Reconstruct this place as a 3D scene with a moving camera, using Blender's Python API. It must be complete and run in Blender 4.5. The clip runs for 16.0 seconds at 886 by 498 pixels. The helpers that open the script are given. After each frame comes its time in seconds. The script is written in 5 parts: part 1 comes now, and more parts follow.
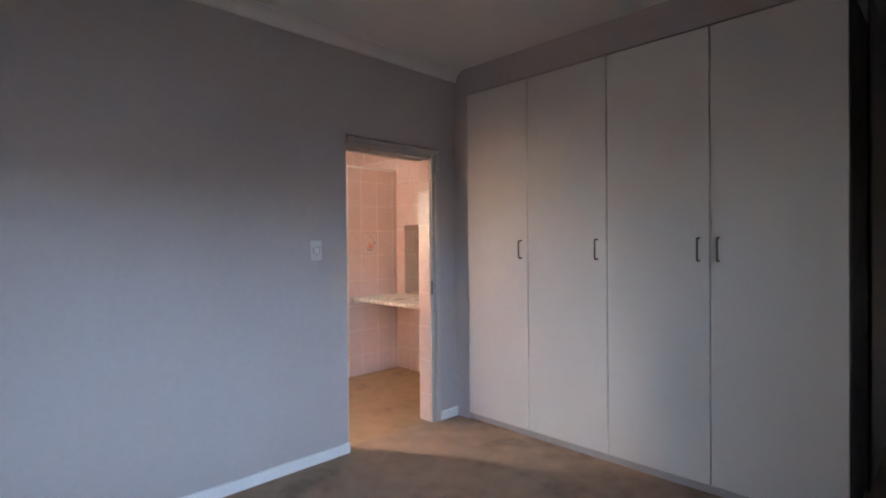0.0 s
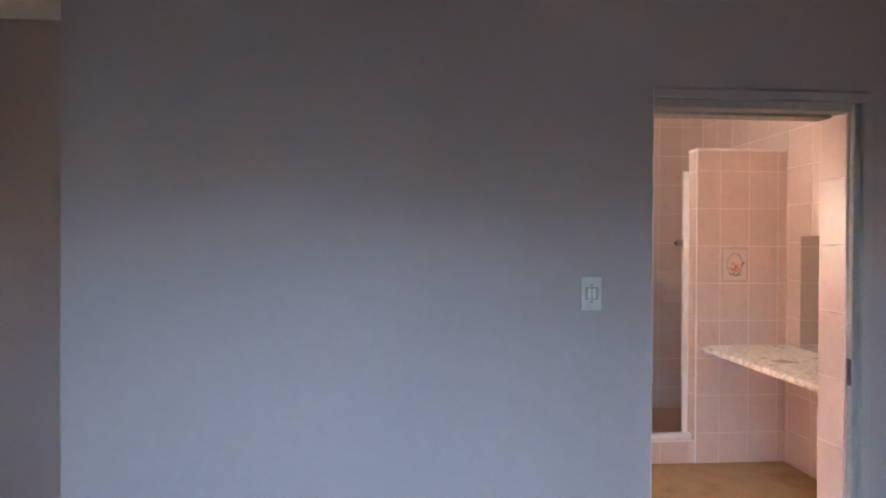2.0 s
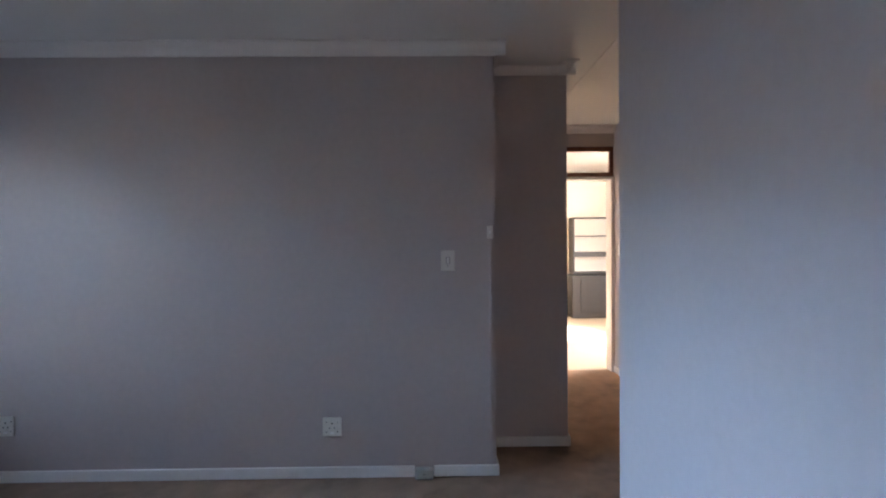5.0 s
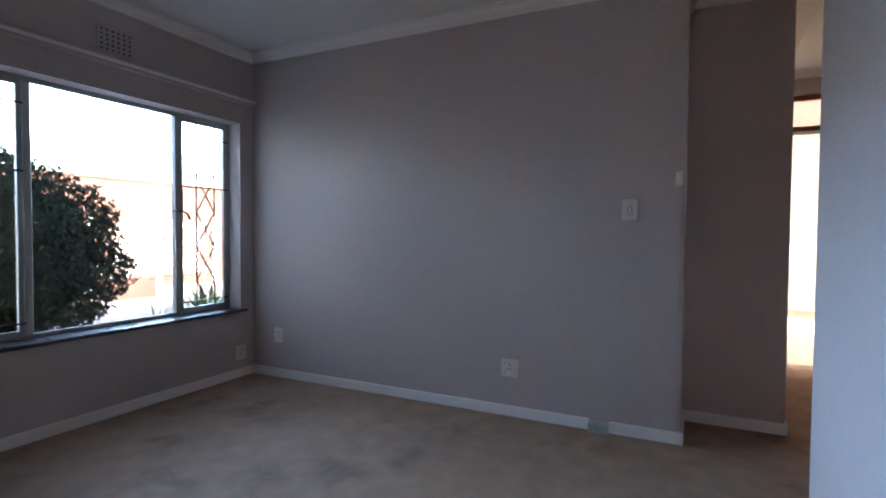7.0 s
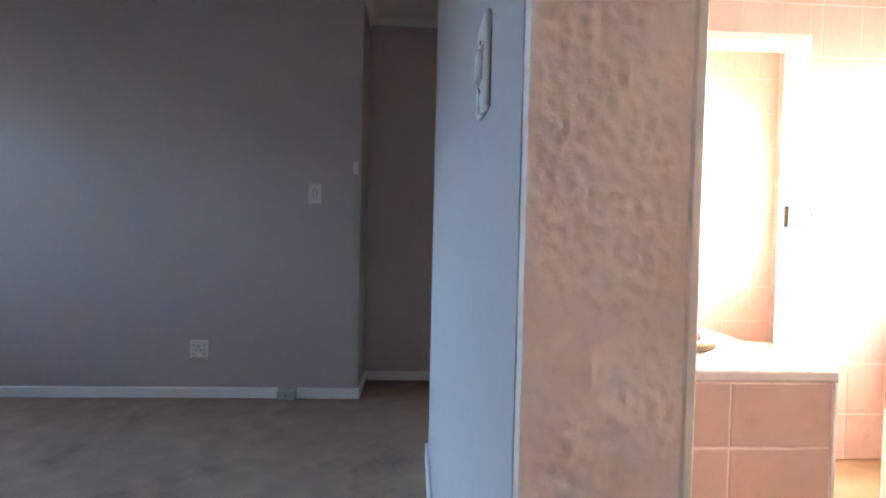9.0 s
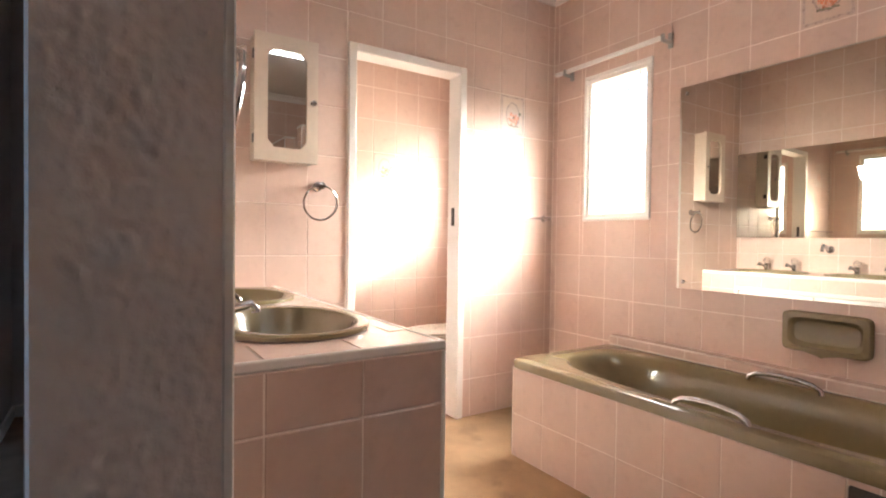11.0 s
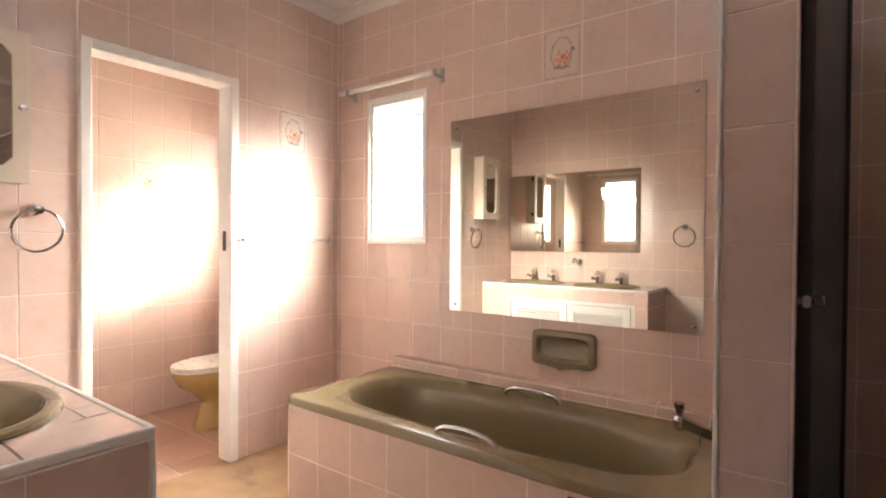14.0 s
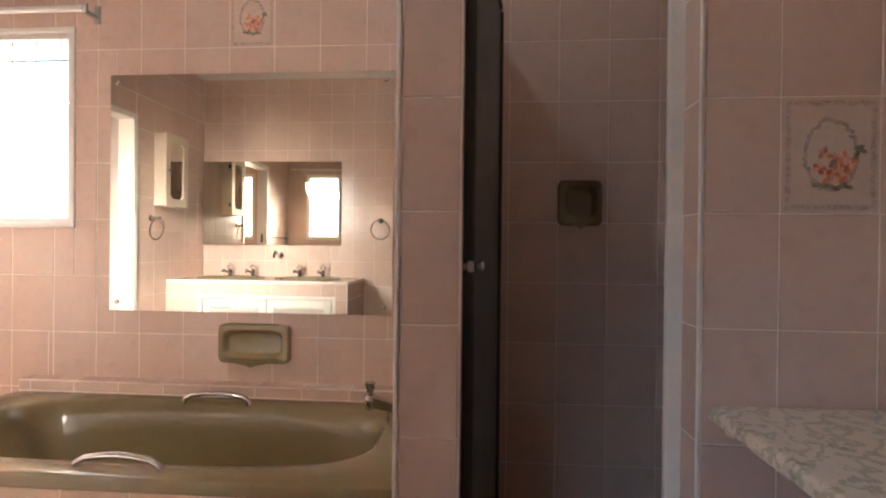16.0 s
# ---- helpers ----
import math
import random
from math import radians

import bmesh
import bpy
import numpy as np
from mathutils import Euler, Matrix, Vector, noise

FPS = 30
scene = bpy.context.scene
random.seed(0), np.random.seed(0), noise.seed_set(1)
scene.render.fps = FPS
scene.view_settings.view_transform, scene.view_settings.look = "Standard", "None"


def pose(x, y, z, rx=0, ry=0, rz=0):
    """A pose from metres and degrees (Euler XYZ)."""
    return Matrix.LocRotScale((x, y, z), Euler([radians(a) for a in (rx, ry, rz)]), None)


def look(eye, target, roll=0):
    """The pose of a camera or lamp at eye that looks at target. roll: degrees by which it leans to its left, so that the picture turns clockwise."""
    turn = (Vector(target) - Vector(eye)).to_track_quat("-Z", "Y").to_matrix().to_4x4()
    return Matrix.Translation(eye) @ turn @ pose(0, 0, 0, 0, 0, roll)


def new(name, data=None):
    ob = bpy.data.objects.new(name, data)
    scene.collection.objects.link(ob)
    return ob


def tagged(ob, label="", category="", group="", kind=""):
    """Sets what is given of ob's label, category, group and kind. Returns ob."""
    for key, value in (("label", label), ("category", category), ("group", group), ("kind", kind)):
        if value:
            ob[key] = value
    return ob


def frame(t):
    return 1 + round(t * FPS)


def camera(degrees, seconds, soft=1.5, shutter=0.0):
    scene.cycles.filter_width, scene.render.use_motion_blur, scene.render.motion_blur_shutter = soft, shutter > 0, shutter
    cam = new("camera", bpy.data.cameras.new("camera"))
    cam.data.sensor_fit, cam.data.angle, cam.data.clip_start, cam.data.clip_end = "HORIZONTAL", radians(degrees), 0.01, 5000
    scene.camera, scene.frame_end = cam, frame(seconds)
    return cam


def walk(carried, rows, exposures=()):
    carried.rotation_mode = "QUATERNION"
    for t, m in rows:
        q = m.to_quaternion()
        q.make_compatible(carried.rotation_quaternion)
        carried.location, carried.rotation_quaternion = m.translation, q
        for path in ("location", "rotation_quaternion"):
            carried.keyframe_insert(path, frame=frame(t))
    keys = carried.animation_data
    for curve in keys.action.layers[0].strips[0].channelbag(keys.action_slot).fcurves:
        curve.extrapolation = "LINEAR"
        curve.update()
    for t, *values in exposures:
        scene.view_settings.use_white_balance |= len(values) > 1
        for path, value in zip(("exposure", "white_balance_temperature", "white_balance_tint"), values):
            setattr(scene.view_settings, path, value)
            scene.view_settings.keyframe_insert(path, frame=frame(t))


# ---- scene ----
cam = camera(82.0, 16.0, soft=2.0)
PATH = [
    (0, (0.163, -2.785, 1.347), (1.573, -1.366, 1.33), -0.5),
    (0.5, (0.479, -2.591, 1.414), (1.69, -1.0, 1.394), -0.3),
    (1, (0.744, -2.305, 1.445), (1.687, -0.541, 1.433), -0.3),
    (1.5, (1.015, -2.029, 1.484), (1.611, -0.12, 1.47), -0.2),
    (2, (1.172, -1.795, 1.485), (1.302, 0.2, 1.473), 0.3),
    (2.5, (1.405, -1.517, 1.563), (0.899, 0.417, 1.493), -1.0),
    (3, (1.602, -1.328, 1.527), (0.605, 0.405, 1.47), -0.9),
    (3.5, (1.837, -1.247, 1.509), (0.42, 0.163, 1.454), -0.8),
    (4, (2.019, -1.101, 1.483), (0.282, -0.111, 1.431), -0.7),
    (4.5, (2.178, -0.981, 1.499), (0.247, -0.461, 1.454), -0.6),
    (5, (2.267, -0.819, 1.483), (0.268, -0.792, 1.447), -0.5),
    (7.5, (2.314, -0.318, 1.172), (0.528, -1.216, 1.107), 0.5),
    (8, (2.356, -0.213, 1.155), (0.540, -1.048, 1.079), 0.7),
    (8.5, (2.446, -0.181, 1.046), (0.504, -0.658, 1.018), 1.5),
    (9, (2.484, -0.089, 1.1), (0.488, 0.023, 1.046), 1.3),
    (9.5, (2.51, -0.038, 1.098), (0.591, 0.522, 1.049), 1.2),
    (10, (2.531, 0.003, 1.097), (0.685, 0.771, 1.054), 1.0),
    (12.5, (2.625, 0.12, 1.099), (1.236, 1.559, 1.067), 0.6),
    (13, (2.636, 0.143, 1.115), (1.322, 1.65, 1.082), 0.5),
    (13.5, (2.641, 0.171, 1.148), (1.394, 1.735, 1.113), 0.4),
    (14, (2.641, 0.239, 1.235), (1.457, 1.85, 1.209), 0.4),
    (14.5, (2.655, 0.267, 1.299), (1.62, 1.978, 1.282), 0.4),
    (15, (2.665, 0.301, 1.339), (1.876, 2.139, 1.329), 0.2),
    (15.5, (2.648, 0.382, 1.281), (2.179, 2.326, 1.269), 0.5),
    (16, (2.652, 0.402, 1.159), (2.496, 2.396, 1.147), 0.6),
]
walk(cam, [(t, look(eye, target, roll)) for t, eye, target, roll in PATH],
     exposures=[(0.0, 4.4, 7700, 22), (1.5, 4.4, 7600, 22), (2.5, 4.6, 7500, 21), (3.5, 4.7, 7400, 20), (5.0, 4.85, 6700, 17), (7.5, 4.85, 6700, 16), (8.5, 4.9, 6600, 14), (9.0, 4.85, 6600, 11),
                (9.5, 4.65, 6800, 10), (10.0, 3.8, 6700, 10), (12.5, 3.0, 6500, 10), (16.0, 3.12, 6550, 10)])

scene.cycles.max_bounces, scene.cycles.diffuse_bounces, scene.cycles.glossy_bounces = 12, 6, 6

# ---- world, sun and lamps ----
SUN_WAY = Vector((-0.64, -1.0, -0.60)).normalized()
world = bpy.data.worlds.new("world")
scene.world = world
world.use_nodes = True
wn = world.node_tree
sky = wn.nodes.new("ShaderNodeTexSky")
sky.sky_type = "NISHITA"
sky.sun_disc = False
sky.sun_elevation = math.asin(-SUN_WAY.z)
sky.sun_rotation = math.atan2(-SUN_WAY.x, -SUN_WAY.y)
wn.links.new(sky.outputs[0], wn.nodes["Background"].inputs[0])
wn.nodes["Background"].inputs[1].default_value = 0.13

sun = new("sun", bpy.data.lights.new("sun", "SUN"))
sun.data.energy = 3.2
sun.data.angle = radians(12)
sun.data.color = (1.0, 0.93, 0.84)
sun.matrix_world = look((6, 12, 9), Vector((6, 12, 9)) + SUN_WAY)


def window_light(name, place, aim, wide, high, watts, colour, spread):
    lamp = new(name, bpy.data.lights.new(name, "AREA"))
    lamp.data.shape, lamp.data.size, lamp.data.size_y = "RECTANGLE", wide, high
    lamp.data.energy, lamp.data.color, lamp.data.spread = watts, colour, radians(spread)
    lamp.matrix_world = look(place, Vector(place) + Vector(aim))
    return lamp


# Added blue lamp in mid-air past the bedroom window, standing in for low sky.
window_light("sky_stand_in_panel", (-4.3, -9.0, 3.58), (0.33, 1, -0.19), 15.2, 1.9, 45, (0.345, 0.615, 1.0), 84)
window_light("sky_bath_window", (0.54, 2.72, 1.66), (-0.06, -1, -0.62), 0.44, 0.82, 3.7, (1.0, 0.96, 0.90), 88)
window_light("sky_toilet_window", (-0.68, 2.72, 1.68), (0, -1, -0.25), 0.44, 0.86, 1.6, (1.0, 0.88, 0.74), 130)
window_light("sky_far_window", (-4.55, 3.12, 1.5), (0, -1, -0.2), 1.3, 1.2, 7.5, (1.0, 0.97, 0.93), 170)


# ---- materials ----
def mat(name, colour, rough=0.5, metal=0.0, vary=0.06, scale=6.0, fine=60.0, bump=0.0, bump_scale=120.0, per_piece=0.0,
        stain=None, stain_scale=1.5, stain_at=(0.5, 0.7), coat=0.0, bump_depth=0.002):
    m = bpy.data.materials.new(name)
    m.use_nodes = True
    nt = m.node_tree
    N, L = nt.nodes, nt.links
    p = N["Principled BSDF"]
    geo = N.new("ShaderNodeNewGeometry")
    n1, n2 = N.new("ShaderNodeTexNoise"), N.new("ShaderNodeTexNoise")
    n1.inputs["Scale"].default_value, n1.inputs["Detail"].default_value = scale, 5
    n2.inputs["Scale"].default_value, n2.inputs["Detail"].default_value = fine, 4
    for n in (n1, n2):
        L.new(geo.outputs["Position"], n.inputs["Vector"])
    s = N.new("ShaderNodeMath")
    s.operation = "ADD"
    L.new(n1.outputs["Fac"], s.inputs[0])
    L.new(n2.outputs["Fac"], s.inputs[1])
    last = s
    if per_piece:
        info = N.new("ShaderNodeObjectInfo")
        k = N.new("ShaderNodeMath")
        k.operation = "MULTIPLY_ADD"
        L.new(info.outputs["Random"], k.inputs[0])
        k.inputs[1].default_value = per_piece
        L.new(s.outputs[0], k.inputs[2])
        last = k
    mr = N.new("ShaderNodeMapRange")
    mr.inputs[1].default_value, mr.inputs[2].default_value = 0.6, 1.4 + per_piece
    mr.inputs[3].default_value, mr.inputs[4].default_value = 1 - vary, 1 + vary
    L.new(last.outputs[0], mr.inputs[0])
    mul = N.new("ShaderNodeVectorMath")
    mul.operation = "SCALE"
    mul.inputs[0].default_value = colour
    L.new(mr.outputs[0], mul.inputs["Scale"])
    out = mul.outputs[0]
    if stain:
        n3 = N.new("ShaderNodeTexNoise")
        n3.inputs["Scale"].default_value, n3.inputs["Detail"].default_value = stain_scale, 6
        n3.inputs["Roughness"].default_value = 0.62
        L.new(geo.outputs["Position"], n3.inputs["Vector"])
        sr = N.new("ShaderNodeMapRange")
        sr.inputs[1].default_value, sr.inputs[2].default_value = stain_at
        L.new(n3.outputs["Fac"], sr.inputs[0])
        mix = N.new("ShaderNodeMix")
        mix.data_type = "RGBA"
        L.new(sr.outputs[0], mix.inputs[0])
        L.new(out, mix.inputs[6])
        mix.inputs[7].default_value = (*stain, 1)
        out = mix.outputs[2]
    L.new(out, p.inputs["Base Color"])
    rr = N.new("ShaderNodeMapRange")
    rr.inputs[1].default_value, rr.inputs[2].default_value = 0.3, 0.7
    rr.inputs[3].default_value, rr.inputs[4].default_value = max(0.02, rough - 0.05), min(1, rough + 0.05)
    L.new(n1.outputs["Fac"], rr.inputs[0])
    L.new(rr.outputs[0], p.inputs["Roughness"])
    p.inputs["Metallic"].default_value = metal
    p.inputs["Coat Weight"].default_value = coat
    if bump:
        n4 = N.new("ShaderNodeTexNoise")
        n4.inputs["Scale"].default_value, n4.inputs["Detail"].default_value = bump_scale, 4
        L.new(geo.outputs["Position"], n4.inputs["Vector"])
        b = N.new("ShaderNodeBump")
        b.inputs["Strength"].default_value, b.inputs["Distance"].default_value = bump, bump_depth
        L.new(n4.outputs["Fac"], b.inputs["Height"])
        L.new(b.outputs[0], p.inputs["Normal"])
    return m


def glass(name, tint=(1, 1, 1), rough=0.0):
    m = bpy.data.materials.new(name)
    m.use_nodes = True
    p = m.node_tree.nodes["Principled BSDF"]
    p.inputs["Base Color"].default_value = (*tint, 1)
    p.inputs["Transmission Weight"].default_value, p.inputs["Roughness"].default_value = 1.0, rough
    p.inputs["IOR"].default_value = 1.45
    return m


def glow(name, colour, strength):
    m = bpy.data.materials.new(name)
    m.use_nodes = True
    p = m.node_tree.nodes["Principled BSDF"]
    p.inputs["Base Color"].default_value = (*colour, 1)
    p.inputs["Emission Color"].default_value, p.inputs["Emission Strength"].default_value = (*colour, 1), strength
    return m


M_WALL = mat("grey_wall_paint", (0.455, 0.395, 0.375), 0.55, vary=0.05, scale=1.2, fine=25, bump=0.25, bump_scale=160, bump_depth=0.001)
M_REVEAL = mat("rough_plaster_paint", (0.80, 0.72, 0.67), 0.6, vary=0.04, scale=5, bump=0.5, bump_scale=90, bump_depth=0.004)
M_CEIL = mat("ceiling_paint", (0.72, 0.70, 0.67), 0.7, vary=0.03, scale=1.0)
M_CORN = mat("cornice_paint", (0.74, 0.71, 0.68), 0.6, vary=0.03)
M_WHITE = mat("white_gloss_paint", (0.78, 0.76, 0.73), 0.35, vary=0.05, scale=8)
M_CREAM = mat("cream_cabinet_paint", (0.66, 0.56, 0.46), 0.4, vary=0.05, scale=8)
M_PLASTIC = mat("white_plastic", (0.66, 0.63, 0.57), 0.3, vary=0.03, scale=30)
M_DOOR = mat("cream_melamine", (0.66, 0.62, 0.57), 0.42, vary=0.03, scale=2, fine=200, bump=0.15, bump_scale=300)
M_CARPET = mat("brown_carpet", (0.38, 0.25, 0.17), 0.95, vary=0.3, scale=7, fine=220, bump=1.0, bump_scale=330, bump_depth=0.006,
               stain=(0.16, 0.115, 0.085), stain_scale=1.9, stain_at=(0.54, 0.72))
M_BCARPET = mat("tan_bath_carpet", (0.42, 0.27, 0.15), 0.95, vary=0.22, scale=8, fine=220, bump=1.0, bump_scale=330, bump_depth=0.006,
                stain=(0.22, 0.13, 0.07), stain_scale=3.2, stain_at=(0.56, 0.75))
M_TILE = mat("pink_glazed_tile", (0.665, 0.505, 0.435), 0.2, vary=0.06, scale=9, fine=38, per_piece=0.35,
             stain=(0.57, 0.41, 0.345), stain_scale=14, stain_at=(0.55, 0.85), bump=0.12, bump_scale=22)
M_GROUT = mat("pale_grout", (0.84, 0.73, 0.66), 0.8, vary=0.12, scale=12, fine=90)
M_DIRTY = mat("soiled_grout", (0.20, 0.155, 0.12), 0.85, vary=0.25, scale=15, fine=90)
M_DECOR = mat("decor_tile_glaze", (0.68, 0.55, 0.47), 0.22, vary=0.08, scale=12)
M_PETAL = mat("decor_pale_petal_glaze", (0.70, 0.40, 0.30), 0.3, vary=0.2, scale=60)
M_BORDER = mat("decor_border_glaze", (0.55, 0.43, 0.38), 0.3, vary=0.15, scale=60)
M_GREEN = mat("decor_leaf_glaze", (0.24, 0.22, 0.16), 0.3, vary=0.3, scale=60)
M_ROSE = mat("decor_flower_glaze", (0.60, 0.21, 0.12), 0.3, vary=0.3, scale=60)
M_LEAF = mat("decor_line_glaze", (0.44, 0.34, 0.30), 0.3, vary=0.25, scale=60)
M_GTILE = mat("toilet_floor_tile", (0.44, 0.27, 0.19), 0.4, vary=0.12, scale=7, per_piece=0.4)
M_OLIVE = mat("olive_enamel", (0.225, 0.18, 0.095), 0.2, vary=0.06, scale=4, coat=0.4)
M_MUSTARD = mat("mustard_ceramic", (0.40, 0.28, 0.10), 0.14, vary=0.05, scale=4, coat=0.4)
M_CHROME = mat("chrome", (0.60, 0.60, 0.62), 0.06, metal=1.0, vary=0.05, scale=40)
M_DARKMETAL = mat("dark_metal", (0.06, 0.055, 0.05), 0.35, metal=0.7, vary=0.15, scale=40)
M_BRONZE = mat("bronze_frame", (0.07, 0.064, 0.056), 0.4, metal=0.5, vary=0.15, scale=40)
M_STEELFRAME = mat("painted_steel_frame", (0.36, 0.37, 0.35), 0.45, vary=0.12, scale=14)
M_MIRROR = mat("mirror_silver", (0.70, 0.68, 0.62), 0.02, metal=1.0, vary=0.0)
M_MIRROR.node_tree.nodes["Principled BSDF"].inputs["Roughness"].default_value = 0.0
for _l in list(M_MIRROR.node_tree.nodes["Principled BSDF"].inputs["Roughness"].links):
    M_MIRROR.node_tree.links.remove(_l)
# Grey tint darkens the overbright garden behind the panes, not a glass colour.
M_DIM_GLASS = glass("dimmed_window_glass", (0.57, 0.57, 0.57))
M_FROST = glass("frosted_glass", (0.97, 0.98, 0.97), 0.0)
M_CRYSTAL = glass("crystal_acrylic", (0.95, 0.95, 0.95), 0.02)
M_SMOKE = mat("smoked_panel", (0.13, 0.128, 0.118), 0.45, vary=0.08, scale=8)
M_MARBLE = mat("veined_laminate", (0.72, 0.69, 0.63), 0.3, vary=0.05, scale=8)


def add_veins(m, vein, pitch, angle):
    """Soft slanting veins over a plain material."""
    N, L = m.node_tree.nodes, m.node_tree.links
    p = N["Principled BSDF"]
    base = p.inputs["Base Color"].links[0].from_socket
    geo, turn, wave = N.new("ShaderNodeNewGeometry"), N.new("ShaderNodeMapping"), N.new("ShaderNodeTexWave")
    turn.inputs["Rotation"].default_value = (0, 0, radians(angle))
    wave.inputs["Scale"].default_value, wave.inputs["Distortion"].default_value = pitch, 16.0
    wave.inputs["Detail"].default_value, wave.inputs["Detail Scale"].default_value, wave.inputs["Detail Roughness"].default_value = 5.0, 2.6, 0.62
    L.new(geo.outputs["Position"], turn.inputs["Vector"])
    L.new(turn.outputs[0], wave.inputs["Vector"])
    cut, mix = N.new("ShaderNodeMapRange"), N.new("ShaderNodeMix")
    cut.inputs[1].default_value, cut.inputs[2].default_value, cut.inputs[4].default_value = 0.62, 1.0, 0.8
    mix.data_type = "RGBA"
    mix.inputs[7].default_value = (*vein, 1)
    L.new(wave.outputs["Fac"], cut.inputs[0])
    L.new(cut.outputs[0], mix.inputs[0])
    L.new(base, mix.inputs[6])
    L.new(mix.outputs[2], p.inputs["Base Color"])


add_veins(M_MARBLE, (0.36, 0.38, 0.31), 5.0, 38)
M_BLACK = mat("black_plastic_and_holes", (0.02, 0.02, 0.022), 0.4, vary=0.1)
M_GREYDOOR = mat("grey_satin_paint", (0.40, 0.36, 0.33), 0.42, vary=0.05, scale=3, fine=40)
M_BROWNWOOD = mat("dark_red_wood", (0.16, 0.045, 0.02), 0.4, vary=0.2, scale=10)
M_TEAK_SHADE = mat("dark_shelf_wood_and_shade", (0.022, 0.019, 0.018), 0.55, vary=0.2, scale=12)
M_PINE = mat("orange_pine", (0.55, 0.25, 0.06), 0.4, vary=0.2, scale=14)
M_ROOMWHITE = mat("warm_white_wall", (0.74, 0.70, 0.64), 0.6, vary=0.04, scale=2)
M_FARFLOOR = mat("pale_floor", (0.50, 0.40, 0.29), 0.5, vary=0.2, scale=5)
M_BRICK = mat("red_brick", (0.12, 0.058, 0.04), 0.85, vary=0.25, scale=6, per_piece=0.5)
M_MORTAR = mat("mortar", (0.34, 0.30, 0.26), 0.9, vary=0.15, scale=12)
M_PAVING = mat("pale_paving", (0.34, 0.27, 0.21), 0.85, vary=0.15, scale=3)
M_GROUND = mat("dry_ground", (0.24, 0.20, 0.15), 0.95, vary=0.25, scale=0.8, fine=6)
M_FOLIAGE = mat("dark_leaf", (0.018, 0.028, 0.017), 0.9, vary=0.4, scale=8)
M_FOLIAGE.node_tree.nodes["Principled BSDF"].inputs["Specular IOR Level"].default_value = 0.12
M_SPIKE = mat("aloe_leaf", (0.11, 0.16, 0.06), 0.5, vary=0.3, scale=8)
M_BARK = mat("bark", (0.10, 0.07, 0.05), 0.9, vary=0.3, scale=12)
M_ROOF = mat("roof_sheet", (0.25, 0.22, 0.2), 0.7, vary=0.15, scale=2)
M_SILL = mat("dark_quarry_sill", (0.05, 0.045, 0.05), 0.3, vary=0.15, scale=20)
M_FRAME = mat("beige_steel_paint", (0.47, 0.43, 0.40), 0.4, vary=0.08, scale=10)
M_LAMP = glow("lit_opal_glass", (1.0, 0.86, 0.66), 0.06)
M_TUBE = glow("lit_fluorescent_tube", (0.88, 0.95, 1.0), 3.3)


# ---- mesh helpers ----
def mesh_of(name, bm, material, smooth=False):
    me = bpy.data.meshes.new(name)
    bm.normal_update()
    bm.to_mesh(me)
    bm.free()
    me.materials.append(material)
    if smooth:
        for poly in me.polygons:
            poly.use_smooth = True
        me.set_sharp_from_angle(angle=radians(38))
    return me


def part(name, bm, material, parent=None, label="", smooth=False):
    ob = new(name, mesh_of(name, bm, material, smooth))
    if parent is not None:
        ob.parent = parent
    if label:
        tagged(ob, label)
    return ob


def thing(name, label, category, place=(0, 0, 0), turn=0, group="", kind=""):
    ob = new(name)
    ob.empty_display_size = 0.05
    ob.matrix_world = pose(*place, 0, 0, turn)
    return tagged(ob, label, category, group, kind)


def box(bm, x0, x1, y0, y1, z0, z1, bevel=0.0, seg=1):
    v = [bm.verts.new((x, y, z)) for x in (x0, x1) for y in (y0, y1) for z in (z0, z1)]
    f = [bm.faces.new([v[i] for i in q]) for q in
         ((0, 1, 3, 2), (4, 6, 7, 5), (0, 4, 5, 1), (2, 3, 7, 6), (0, 2, 6, 4), (1, 5, 7, 3))]
    if bevel:
        edges = list({e for q in f for e in q.edges})
        bmesh.ops.bevel(bm, geom=edges, offset=bevel, segments=seg, affect="EDGES", profile=0.5)
    return bm


def boxes(*rows, bevel=0.0, seg=1):
    bm = bmesh.new()
    for r in rows:
        box(bm, *r, bevel=bevel, seg=seg)
    return bm


def prism(points, z0, z1, axis="z"):
    """Extrudes a polygon along an axis."""
    bm = bmesh.new()
    put = {"z": lambda a, b, c: (a, b, c), "y": lambda a, b, c: (a, c, b), "x": lambda a, b, c: (c, a, b)}[axis]
    lo = [bm.verts.new(put(a, b, z0)) for a, b in points]
    hi = [bm.verts.new(put(a, b, z1)) for a, b in points]
    bm.faces.new(lo)
    bm.faces.new(hi[::-1])
    for i in range(len(points)):
        j = (i + 1) % len(points)
        bm.faces.new((lo[i], hi[i], hi[j], lo[j]))
    bmesh.ops.recalc_face_normals(bm, faces=bm.faces[:])
    return bm


def loft(rings, cap_start=True, cap_end=True, closed=True):
    bm = bmesh.new()
    vs = [[bm.verts.new(p) for p in r] for r in rings]
    n = len(rings[0])
    for a, b in zip(vs, vs[1:]):
        for i in range(n if closed else n - 1):
            j = (i + 1) % n
            bm.faces.new((a[i], a[j], b[j], b[i]))
    if cap_start:
        bm.faces.new(vs[0][::-1])
    if cap_end:
        bm.faces.new(vs[-1])
    bmesh.ops.recalc_face_normals(bm, faces=bm.faces[:])
    return bm


